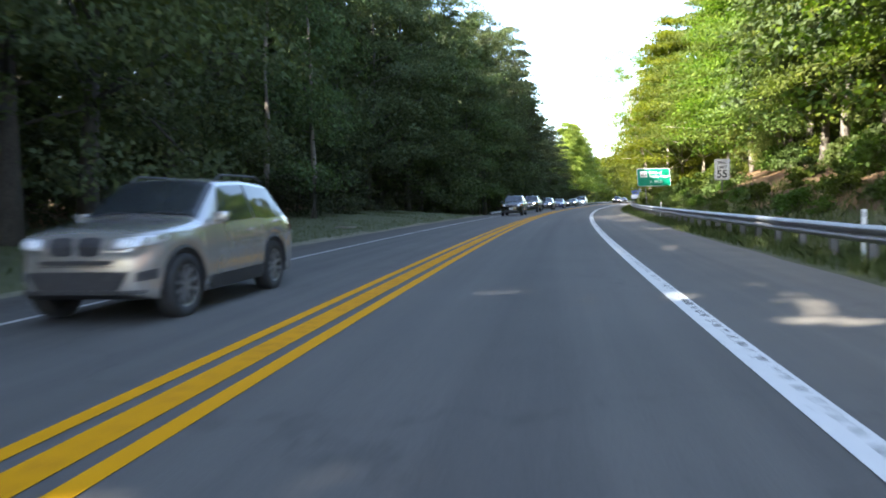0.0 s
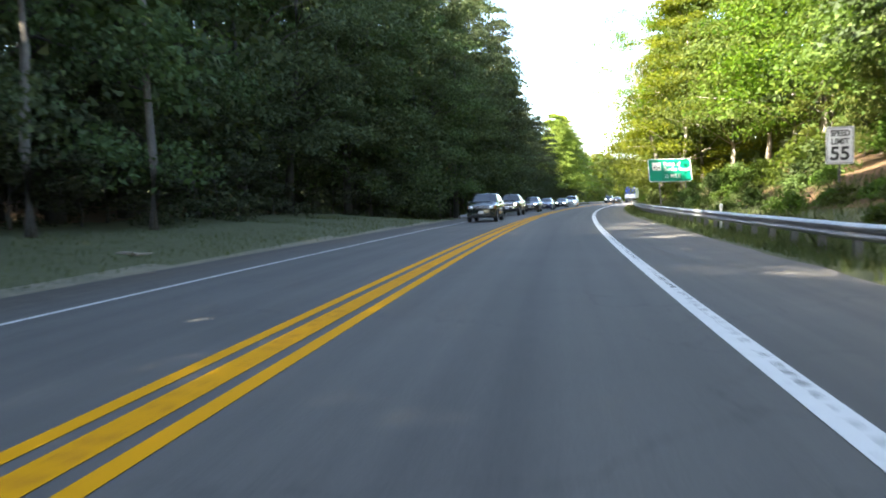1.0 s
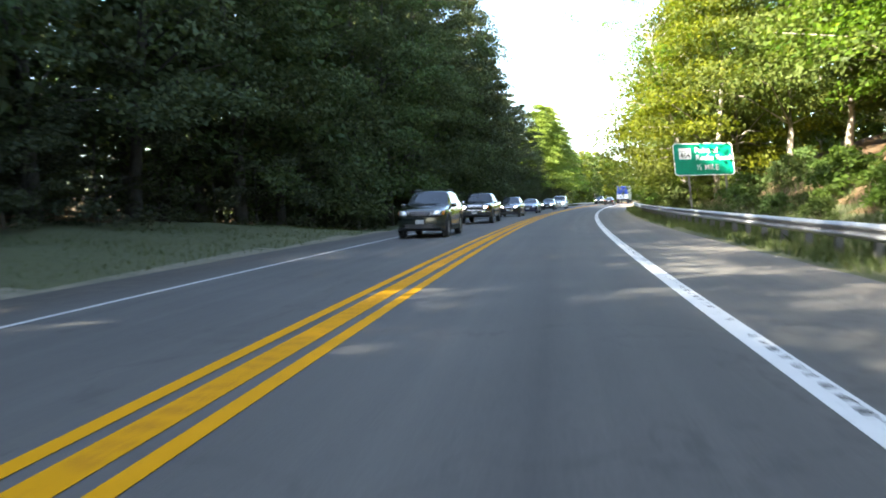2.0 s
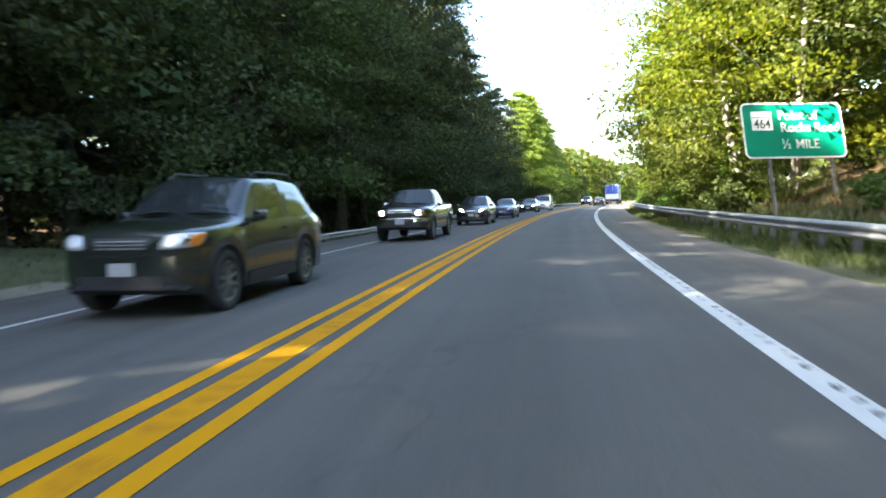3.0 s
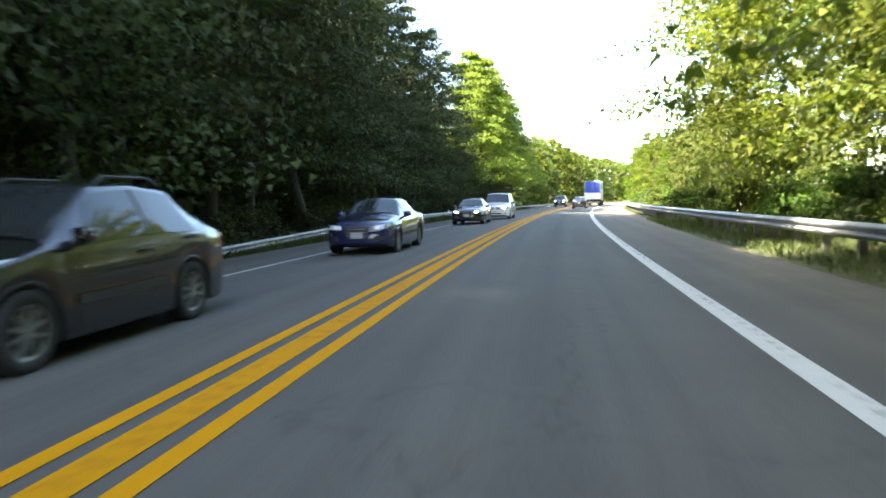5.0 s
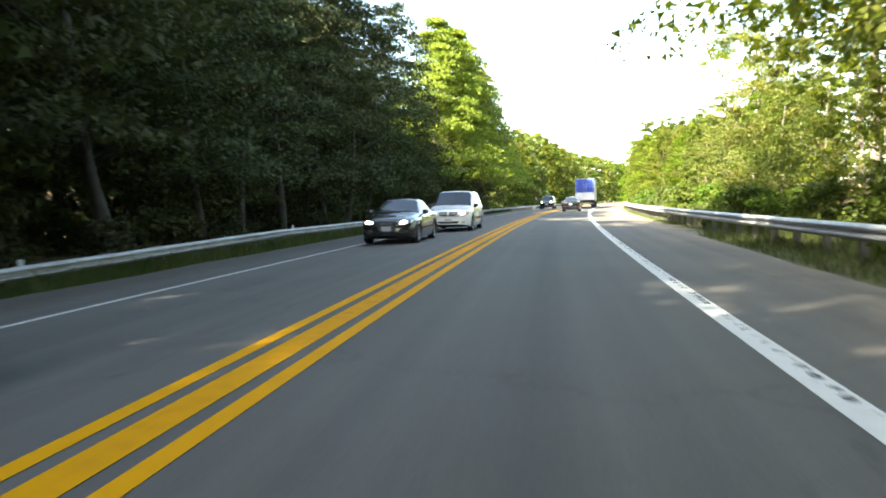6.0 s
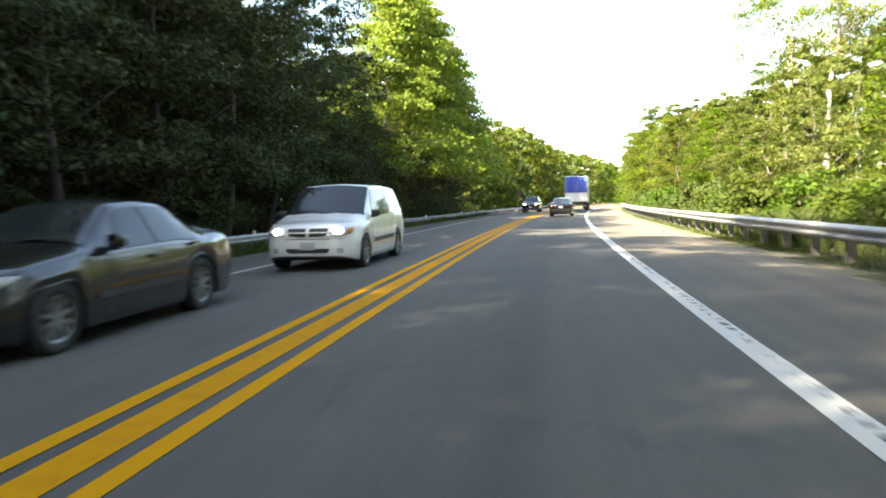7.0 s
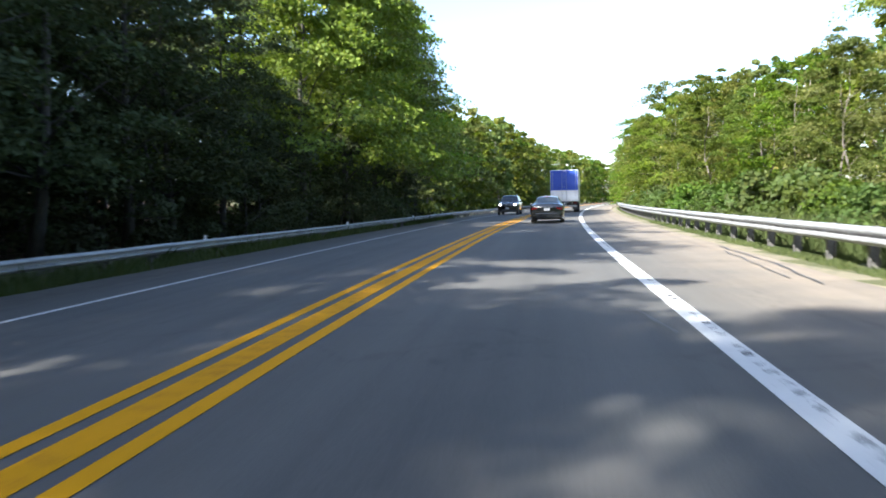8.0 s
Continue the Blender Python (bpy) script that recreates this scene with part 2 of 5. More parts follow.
def leaf_material(name, dark, light, trans=0.35, matt=False):
    m, nt, b = material(name, 0.85 if matt else 0.55)
    geo = nt.nodes.new("ShaderNodeNewGeometry")
    oi = nt.nodes.new("ShaderNodeObjectInfo")
    col = ramp(nt, geo.outputs["Random Per Island"], ((0.0, dark), (0.85, light), (1.0, tuple(v * f for v, f in zip(light, (1.5, 1.2, 0.9))))))
    patch = ramp(nt, tex(nt, 0.45, 3), ((0.35, tuple(v * 0.75 for v in dark)), (0.65, light)))
    col = blend(nt, 0.4, col, patch)
    hs = nt.nodes.new("ShaderNodeHueSaturation")
    mr = nt.nodes.new("ShaderNodeMapRange")
    mr.inputs[3].default_value, mr.inputs[4].default_value = 0.475, 0.52
    nt.links.new(oi.outputs["Random"], mr.inputs[0])
    nt.links.new(mr.outputs[0], hs.inputs["Hue"])
    mv = nt.nodes.new("ShaderNodeMapRange")
    mv.inputs[3].default_value, mv.inputs[4].default_value = 0.8, 1.2
    nt.links.new(oi.outputs["Random"], mv.inputs[0])
    nt.links.new(mv.outputs[0], hs.inputs["Value"])
    ms = nt.nodes.new("ShaderNodeMapRange")
    ms.inputs[3].default_value, ms.inputs[4].default_value = 1.02, 0.78
    tw = nt.nodes.new("ShaderNodeMath")
    tw.operation = "FRACT"
    tm = nt.nodes.new("ShaderNodeMath")
    tm.operation = "MULTIPLY"
    tm.inputs[1].default_value = 7.31
    nt.links.new(oi.outputs["Random"], tm.inputs[0])
    nt.links.new(tm.outputs[0], tw.inputs[0])
    nt.links.new(tw.outputs[0], ms.inputs[0])
    nt.links.new(ms.outputs[0], hs.inputs["Saturation"])
    nt.links.new(col, hs.inputs["Color"])
    nt.links.new(hs.outputs[0], b.inputs["Base Color"])
    b.inputs["Specular IOR Level"].default_value = 0.08 if matt else 0.14
    tr = nt.nodes.new("ShaderNodeBsdfTranslucent")
    tint = blend(nt, 1.0, hs.outputs[0], (1.2, 1.35, 0.5), "MULTIPLY")
    nt.links.new(tint, tr.inputs[0])
    mix = nt.nodes.new("ShaderNodeMixShader")
    mix.inputs[0].default_value = trans
    nt.links.new(b.outputs[0], mix.inputs[1])
    nt.links.new(tr.outputs[0], mix.inputs[2])
    nt.links.new(mix.outputs[0], nt.nodes["Material Output"].inputs[0])
    return m


def car_paint(name, c, metal=0.3, rough=0.2):
    m, nt, b = material(name, rough, metal)
    dust = ramp(nt, tex(nt, 2.5, 5), ((0.35, c), (0.75, tuple(min(1, v * 1.12 + 0.006) for v in c))))
    nt.links.new(dust, b.inputs["Base Color"])
    b.inputs["Coat Weight"].default_value = 0.8
    b.inputs["Coat Roughness"].default_value = 0.06
    return m


def lamp_material(name, c, strength):
    m, nt, b = material(name, 0.15)
    b.inputs["Base Color"].default_value = (*c, 1)
    b.inputs["Emission Color"].default_value = (*c, 1)
    b.inputs["Emission Strength"].default_value = strength
    return m


def glass_material(name, c=(0.015, 0.018, 0.02)):
    m, nt, b = material(name, 0.04)
    nt.links.new(ramp(nt, tex(nt, 1.5), ((0.3, c), (0.7, tuple(v * 1.6 for v in c)))), b.inputs["Base Color"])
    b.inputs["IOR"].default_value = 1.5
    return m


ASPHALT = asphalt_material()
YELLOW = paint_material("yellow_road_paint", (0.62, 0.285, 0.003), (0.20, 0.11, 0.02))
YELLOW_RUMBLE = paint_material("yellow_rumble_paint", (0.60, 0.275, 0.003), (0.42, 0.185, 0.008), 0.3, (-0.10, 0.10))
WHITE_LINE = paint_material("white_road_paint", (0.54, 0.53, 0.50), (0.15, 0.15, 0.145), loss=0.55)
WHITE_RUMBLE = paint_material("white_rumble_paint", (0.60, 0.60, 0.575), (0.075, 0.074, 0.07), 0.3, (4.035, 4.115))
GRASS = grained("verge_grass_ground", (0.045, 0.052, 0.016), (0.085, 0.086, 0.030), 2.5, 30, 0.95, bumpy=0.6, dist=0.05)
FLOOR = grained("forest_floor", (0.045, 0.030, 0.014), (0.135, 0.070, 0.024), 0.5, 12, 0.95, bumpy=0.7, dist=0.08)
GRAVEL = grained("gravel_edge", (0.085, 0.082, 0.05), (0.20, 0.17, 0.115), 2.0, 40, 0.95, bumpy=0.6, dist=0.02)
BARK = grained("bark", (0.09, 0.078, 0.064), (0.22, 0.19, 0.16), 3, 26, 0.9, bumpy=0.7, dist=0.04)
PALE_BARK = grained("pale_bark", (0.20, 0.17, 0.13), (0.40, 0.36, 0.30), 2.5, 24, 0.85, bumpy=0.5, dist=0.03)
STEEL = grained("galvanised_steel", (0.24, 0.245, 0.25), (0.40, 0.405, 0.41), 3, 40, 0.5, 0.4, 0.08, 0.003)
OLD_STEEL = grained("weathered_rail_steel", (0.24, 0.23, 0.22), (0.42, 0.41, 0.39), 2, 40, 0.55, 0.7, 0.15, 0.004)
POST = grained("weathered_post_steel", (0.10, 0.095, 0.09), (0.20, 0.19, 0.18), 4, 40, 0.7, 0.3, 0.2, 0.004)
LEAF_R = leaf_material("leaf_sunny", (0.034, 0.066, 0.006), (0.110, 0.152, 0.013), 0.42)
LEAF_O = leaf_material("leaf_olive", (0.064, 0.092, 0.014), (0.165, 0.190, 0.030), 0.44)
LEAF_Y = leaf_material("leaf_yellow_green", (0.068, 0.108, 0.008), (0.160, 0.200, 0.018), 0.5)
LEAF_D = leaf_material("leaf_dark_bough", (0.030, 0.050, 0.016), (0.060, 0.090, 0.026), 0.25)
LEAF_L = leaf_material("leaf_deep", (0.050, 0.071, 0.033), (0.094, 0.127, 0.050), 0.24, True)
# conifer needles with the forest edge's shade put into the colour
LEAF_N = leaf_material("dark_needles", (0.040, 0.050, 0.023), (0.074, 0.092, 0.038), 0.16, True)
# dull, even leaf colour that carries the shade low in the woods
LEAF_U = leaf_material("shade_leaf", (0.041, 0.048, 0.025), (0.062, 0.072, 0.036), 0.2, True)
# copy of BARK with the forest shade put into its colour
SHADED_BARK = grained("dark_bark", (0.030, 0.027, 0.023), (0.075, 0.067, 0.056), 3, 26, 0.92, bumpy=0.7, dist=0.04)
# needle colour brightened to hold the sunlight on the roadside pines
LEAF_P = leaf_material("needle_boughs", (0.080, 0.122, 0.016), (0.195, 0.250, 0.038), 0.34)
SHRUB = leaf_material("shrub_leaf", (0.038, 0.069, 0.011), (0.084, 0.129, 0.019), 0.4)
GRASS_BLADE = leaf_material("grass_blade", (0.040, 0.066, 0.012), (0.100, 0.122, 0.030), 0.3)

# ---------------------------------------------------------------- ground, road
def nearest_road(px, py):
    out_s, out_o = np.empty_like(px), np.empty_like(px)
    for i in range(0, len(px), 4000):
        a, c = px[i:i + 4000, None], py[i:i + 4000, None]
        k = np.argmin((RX[None] - a) ** 2 + (RY[None] - c) ** 2, axis=1)
        dx, dy = a[:, 0] - RX[k], c[:, 0] - RY[k]
        out_s[i:i + 4000] = SS[k] + dx * np.sin(TH[k]) + dy * np.cos(TH[k])
        out_o[i:i + 4000] = dx * np.cos(TH[k]) - dy * np.sin(TH[k])
    return out_s, out_o


def build_ground():
    xs = np.concatenate(([-2500, -900, -400, -200, -120, -80, -60], np.arange(-48, -24, 2.0), np.arange(-24, 60, 0.6), np.arange(60, 130, 3.0), [150, 200, 400, 900, 2500]))
    ys = np.concatenate(([-2500, -800, -300, -150, -80], np.arange(-50, 260, 1.2), np.arange(260, 480, 5.0), [520, 600, 900, 2500]))
    gx, gy = np.meshgrid(xs, ys)
    px, py = gx.ravel(), gy.ravel()
    s, o = nearest_road(px, py)
    z = ground_z(s, o)
    rough = np.array([noise.noise((x * 0.25, y * 0.25, 0)) * 0.5 + noise.noise((x * 1.1, y * 1.1, 3)) * 0.25 for x, y in zip(px, py)])
    wild = np.clip((np.abs(o - 1) - 8) / 5, 0, 1)
    z = z + rough * (0.04 + 0.35 * wild) * ((o > right_edge(s) + 0.4) | (o < -6.6))
    nx, ny = len(xs), len(ys)
    i = (np.arange(ny - 1)[:, None] * nx + np.arange(nx - 1)[None]).ravel()
    faces = np.stack([i, i + 1, i + nx + 1, i + nx], 1)
    ob = from_arrays("ground", np.stack([px, py, z], 1), faces, GRASS, smooth=True)
    ob.data.materials.append(FLOOR)
    fo = o[faces].mean(1)
    fs = s[faces].mean(1)
    floor = ((fo < -12.5 - 5.0 * (fs < 74)) | ((fo > 10.5) & (fs < 100)) | (fo > 12.5)) & (fs < 212) & (fo > -46) & (fo < 36)
    fre = right_edge(fs)
    jag = 0.45 * rough[faces].mean(1)
    grit = ((fo > fre - 0.6) & (fo < fre + 0.35 + jag) & (fs > 128)) | ((fo < -6.0) & (fo > -6.9) & (fs < 80))
    ob.data.materials.append(GRAVEL)
    ob.data.polygons.foreach_set("material_index", np.where(grit, 2, floor.astype(np.int32)).astype(np.int32))
    tagged(ob, "grassy verges and leaf-littered forest floor beside the road", "ground", kind="structure")


def build_road():
    bm = bmesh.new()
    uv = bm.loops.layers.uv.new("UVMap")
    s = np.arange(-78.0, 520.0, 1.5)
    rows = []
    for v in s:
        jl = 0.14 * noise.noise((v * 0.35, 0, 0)) + 0.06 * noise.noise((v * 1.7, 5, 0))
        jr = 0.12 * noise.noise((v * 0.35, 9, 0)) + 0.06 * noise.noise((v * 1.7, 7, 0))
        re = float(right_edge(v)) + jr
        os = [-6.35 + jl, -6.3 + jl, -4.6, -2.0, 0.0, 2.0, 4.2, re - 0.05, re]
        zs = [-0.4] + [float(road_z(o)) for o in os[1:-1]] + [-0.4]
        rows.append([(bm.verts.new(at(v, o, z)), v, o) for o, z in zip(os, zs)])
    for a, c in zip(rows, rows[1:]):
        for k in range(8):
            q = (a[k], a[k + 1], c[k + 1], c[k])
            f = bm.faces.new([t[0] for t in q])
            for l, t in zip(f.loops, q):
                l[uv].uv = (t[1], t[2])
    tagged(part("road", bm, ASPHALT), "grey asphalt two-lane road with paved shoulders", "road", kind="structure")
    for nm, o, w, mt, lb in (("road_marking_1", -0.34, 0.15, YELLOW, "yellow painted centre line stripe"), ("road_marking_2", 0.0, 0.27, YELLOW_RUMBLE, "wide yellow stripe painted over centre rumble grooves"),
                             ("road_marking_3", 0.34, 0.15, YELLOW, "yellow painted centre line stripe"), ("road_marking_4", -4.0, 0.115, WHITE_LINE, "thin white edge line on asphalt"),
                             ("road_marking_5", 4.03, 0.24, WHITE_RUMBLE, "white edge line painted over rumble grooves")):
        tagged(strip(nm, -75, 515, o - w / 2, o + w / 2, mt, 0.006), lb, "road marking", kind="structure")


def crack_seal(pts, width, seed):
    """A wavering ribbon of black sealant over a crack, through (s, o) points."""
    rng = random.Random(seed)
    bm = bmesh.new()
    n = max(6, int(6 * math.hypot(pts[-1][0] - pts[0][0], pts[-1][1] - pts[0][1])))
    us = np.linspace(0, len(pts) - 1, n)
    prev = None
    for u in us:
        s = float(np.interp(u, range(len(pts)), [p[0] for p in pts])) + rng.uniform(-0.02, 0.02)
        o = float(np.interp(u, range(len(pts)), [p[1] for p in pts])) + 0.05 * noise.noise((s * 0.9, seed, 0)) + rng.uniform(-0.012, 0.012)
        w = width * rng.uniform(0.5, 1.3) / 2
        steep = abs(pts[-1][1] - pts[0][1]) > abs(pts[-1][0] - pts[0][0])
        e = [(s - w, o), (s + w, o)] if steep else [(s, o - w), (s, o + w)]
        row = [bm.verts.new(at(a, c, float(road_z(c)) + 0.010)) for a, c in e]
        if prev:
            bm.faces.new((prev[0], prev[1], row[1], row[0]))
        prev = row
    bmesh.ops.recalc_face_normals(bm, faces=bm.faces)
    tagged(part("trim_crack_seal", bm, SEALANT), "black sealant line over an asphalt crack", "road crack", kind="structure")


SEALANT = grained("crack_sealant", (0.034, 0.033, 0.032), (0.055, 0.053, 0.05), 4, 60, 0.6, 0, 0.1, 0.003)
build_ground()
build_road()
for i, (pts, w) in enumerate(([[(29.5, 5.3), (33.6, 5.0), (37.0, 4.75)], 0.032], [[(64.5, 5.35), (68, 5.05), (72, 4.8)], 0.032], [[(149.2, 6.35), (152.5, 6.7), (157.5, 6.8)], 0.06], [[(150.0, 6.15), (153.5, 6.4), (156.0, 6.55)], 0.04],
                              [[(146.9, 3.15), (146.6, 3.55)], 0.05], [[(146.7, 3.5), (145.3, 3.7)], 0.05], [[(86.0, -0.45), (86.1, 0.5)], 0.05], [[(67.6, -0.5), (67.7, 0.5)], 0.06], [[(70.2, 0.2), (70.3, 0.48)], 0.05])):
    crack_seal(pts, w, 200 + i)


# ---------------------------------------------------------------- guard rails
def build_rail(s0, s1, off, top, side, label, steel, size=1.0):
    """W-beam rail. off(s), top(s); side: -1 when the traffic is on its left."""
    rail = empty("guardrail", Matrix.Translation(at(s0, off(s0), 0)), label, "guardrail", "guard rails along the road")
    base = rail.matrix_basis.translation
    prof = [(0.0, 0.0), (0.045, -0.025), (0.08, -0.06), (0.08, -0.09), (0.0, -0.135), (0.0, -0.175), (0.08, -0.22), (0.08, -0.25), (0.045, -0.285), (0.0, -0.31)]
    prof = [(d * size, z * size) for d, z in prof]
    prof += [(d - 0.006, z) for d, z in prof[::-1]]
    bm = bmesh.new()
    rings = []
    n = int((s1 - s0) / 0.95) + 1
    for i in range(n):
        s = s0 + (s1 - s0) * i / (n - 1)
        wob = 0.012 * noise.noise((s * 0.5, side, 2))
        rings.append([bm.verts.new(at(s, off(s) + side * (d + 0.02) + wob, top(s) + z + wob) - base) for d, z in prof])
    for a, c in zip(rings, rings[1:]):
        for k in range(len(prof)):
            bm.faces.new((a[k], a[(k + 1) % len(prof)], c[(k + 1) % len(prof)], c[k]))
    bm.faces.new(rings[0])
    bm.faces.new(rings[-1][::-1])
    bmesh.ops.recalc_face_normals(bm, faces=bm.faces)
    part("beam", bm, steel, rail, "galvanised W-shaped steel beam")
    bm = bmesh.new()
    for x0, x1, y0, y1 in ((-0.05, 0.05, -0.08, -0.068), (-0.05, 0.05, 0.068, 0.08), (-0.006, 0.006, -0.068, 0.068)):
        box(bm, y0, y1, x0, x1, -0.75, 0.0)
    post = part("post", bm, POST)
    bm = bmesh.new()
    box(bm, -0.07, 0.07, -0.045, 0.045, -0.32, -0.02, 0.006)
    block = part("blockout", bm, POST)
    s = s0 + 0.9
    first = True
    while s < s1 - 0.2:
        for proto, d in ((post, 0.23), (block, 0.09)):
            ob = proto if first else new(proto.name, proto.data)
            ob.parent = rail
            p = at(s, off(s) - side * d, top(s) - 0.01) - base
            ob.matrix_basis = Matrix.Translation(p) @ pose(0, 0, 0, 0.0, random.uniform(-1.5, 1.5), turn(s))
        first = False
        s += 1.905
    return rail, base


R_OFF = lambda s: float(np.interp(s, [-60, 50, 80, 110, 135, 600], [7.85, 7.85, 7.8, 7.75, 7.7, 7.7]))
R_TOP = lambda s: 0.70
L_OFF = lambda s: -7.0 - 0.3 * (1 - float(ease(s, 78, 84)))
L_TOP = lambda s: float(np.interp(s, [0, 78, 82, 104, 116, 128, 150, 170, 600], [0.02, 0.02, 0.08, 0.07, 0.28, 0.42, 0.38, 0.30, 0.30]))
build_rail(-40, 262, R_OFF, R_TOP, -1, "galvanised steel guardrail on posts beside the paved shoulder", STEEL)
rail_l, base_l = build_rail(78, 262, L_OFF, L_TOP, 1, "low weathered guardrail along the forest edge", OLD_STEEL, 0.8)
REFL, _nt, _b = material("white_reflector", 0.3)
_b.inputs["Base Color"].default_value = (0.8, 0.8, 0.78, 1)
for s in (97.7, 116.1, 129.3, 143.5, 157.6, 171.5, 186):
    bm = bmesh.new()
    box(bm, -0.045, 0.045, -0.008, 0.008, -0.02, 0.11, 0.004)
    ob = part("reflector", bm, REFL, rail_l, "small white reflector tab")
    ob.matrix_basis = Matrix.Translation(at(s, -7.0, L_TOP(s)) - base_l) @ pose(0, 0, 0, 0, 0, turn(s))


# ---------------------------------------------------------------- signs
GREEN = grained("green_sign_sheeting", (0.0, 0.165, 0.098), (0.0, 0.21, 0.125), 2, 60, 0.4, 0, 0.03, 0.002)
SIGN_WHITE = grained("white_sign_sheeting", (0.58, 0.58, 0.57), (0.68, 0.68, 0.66), 3, 60, 0.4, 0, 0.03, 0.002)
BLACK = grained("black_sign_ink", (0.015, 0.015, 0.015), (0.03, 0.03, 0.03), 5, 60, 0.5, 0, 0.0)
ALU = grained("sign_back_aluminium", (0.40, 0.40, 0.40), (0.52, 0.52, 0.52), 3, 50, 0.5, 0.7, 0.05, 0.002)


DARK_POST = grained("dark_post_steel", (0.05, 0.048, 0.045), (0.10, 0.095, 0.09), 4, 40, 0.7, 0.3, 0.1, 0.003)


def plate(bm, w, h, t, r, y=0.0, x=0.0, z=0.0, seg=5):
    """Upright board with rounded corners, front face at -y."""
    pts = []
    for cx, cz, a0 in ((w / 2 - r, h / 2 - r, 0), (-w / 2 + r, h / 2 - r, 90), (-w / 2 + r, -h / 2 + r, 180), (w / 2 - r, -h / 2 + r, 270)):
        for k in range(seg + 1):
            a = radians(a0 + 90 * k / seg)
            pts.append((x + cx + r * math.cos(a), z + cz + r * math.sin(a)))
    f = [bm.verts.new((px, y, pz)) for px, pz in pts]
    b = [bm.verts.new((px, y + t, pz)) for px, pz in pts]
    bm.faces.new(f)
    bm.faces.new(b[::-1])
    for k in range(len(pts)):
        bm.faces.new((f[k], b[k], b[(k + 1) % len(pts)], f[(k + 1) % len(pts)]))
    bmesh.ops.recalc_face_normals(bm, faces=bm.faces)
    return bm


def lettering(parent, text, x, z, size, mat, y=-0.012, wide=1.0, align="LEFT", bold=0.0):
    cu = bpy.data.curves.new("lettering", "FONT")
    cu.body, cu.size, cu.align_x, cu.align_y = text, size, align, "CENTER"
    cu.extrude, cu.offset = 0.002, bold
    cu.materials.append(mat)
    ob = new("lettering", cu)
    ob.parent = parent
    ob.matrix_basis = Matrix.Translation((x, y, z)) @ pose(0, 0, 0, 90) @ Matrix.Diagonal((wide, 1, 1, 1))
    return ob


def sign_post(parent, x, y, z0, z1, name="post"):
    bm = bmesh.new()
    box(bm, x - 0.04, x + 0.04, y, y + 0.012, z0, z1)
    box(bm, x - 0.006, x + 0.006, y + 0.012, y + 0.10, z0, z1)
    box(bm, x - 0.04, x + 0.04, y + 0.10, y + 0.112, z0, z1)
    return part(name, bm, POST, parent, "grey steel post")


def guide_sign():
    W, H, lean, yaw, low = 3.52, 1.93, 14.7, 15.1, 2.44
    s0, o0 = 77.8, 8.385
    rz = turn(s0) + yaw
    gz = float(ground_z(s0, o0 + 1.2)) - 0.05
    side = Vector((math.cos(radians(rz)), math.sin(radians(rz)), 0))
    back = Vector((-side.y, side.x, 0))
    base = at(s0, o0, gz) + side * W / 2 - back * (low - gz) * math.tan(radians(lean))
    root = empty("guide_sign", pose(base.x, base.y, gz, -lean, 0, rz), "green road guide sign leaning back on two steel posts", "road sign")
    zc = (low - gz) / math.cos(radians(lean)) + H / 2
    part("board", plate(bmesh.new(), W, H, 0.03, 0.20, 0, 0, zc), SIGN_WHITE, root, "white-edged sign board")
    part("panel", plate(bmesh.new(), W - 0.11, H - 0.11, 0.012, 0.17, -0.008, 0, zc), GREEN, root, "green reflective panel")
    part("shield", plate(bmesh.new(), 0.72, 0.66, 0.012, 0.03, -0.014, -1.07, zc + 0.33), SIGN_WHITE, root, "white route number plate")
    bm = bmesh.new()
    box(bm, -1.42, -0.72, -0.018, -0.012, zc + 0.44, zc + 0.458)
    part("shield_rule", bm, BLACK, root)
    lettering(root, "464", -1.07, zc + 0.21, 0.46, BLACK, -0.018, 0.85, "CENTER", 0.002)
    lettering(root, "Point of", -0.50, zc + 0.51, 0.45, SIGN_WHITE, -0.014, 0.96, bold=0.008)
    lettering(root, "Rocks Road", -0.46, zc + 0.08, 0.45, SIGN_WHITE, -0.014, 0.96, bold=0.008)
    lettering(root, "\u00bd MILE", -0.48, zc - 0.50, 0.46, SIGN_WHITE, -0.014, 0.92, bold=0.004)
    for x in (-0.95, 1.23):
        sign_post(root, x, 0.03, -0.6, zc + H / 2 - 0.1)


def speed_sign():
    W, H = 0.80, 1.16
    p = at(41.2, 11.1)
    gz = float(ground_z(41.2, 11.1))
    root = empty("speed_limit_sign", pose(p.x, p.y, gz, 0, 0, turn(41) - 3), "white speed limit sign with black letters on a steel post", "road sign")
    zc = 2.72 - gz
    part("board", plate(bmesh.new(), W, H, 0.012, 0.05, 0, 0, zc), SIGN_WHITE, root, "white rectangular sign board")
    for nm, x0, x1, z0, z1 in (("border", -0.37, 0.37, 0.535, 0.55), ("border", -0.37, 0.37, -0.55, -0.535), ("border", -0.37, -0.355, -0.535, 0.535), ("border", 0.355, 0.37, -0.535, 0.535)):
        bm = bmesh.new()
        box(bm, x0, x1, -0.006, -0.002, zc + z0, zc + z1)
        part(nm, bm, BLACK, root)
    lettering(root, "SPEED", 0, zc + 0.37, 0.26, BLACK, -0.008, 0.80, "CENTER", 0.006)
    lettering(root, "LIMIT", 0, zc + 0.11, 0.26, BLACK, -0.008, 0.84, "CENTER", 0.006)
    lettering(root, "55", 0, zc - 0.27, 0.58, BLACK, -0.008, 1.0, "CENTER", 0.016)
    bm = bmesh.new()
    box(bm, -0.035, 0.035, 0.012, 0.06, -0.6, zc + H / 2 - 0.05, 0.004)
    part("post", bm, DARK_POST, root, "dark weathered steel post")


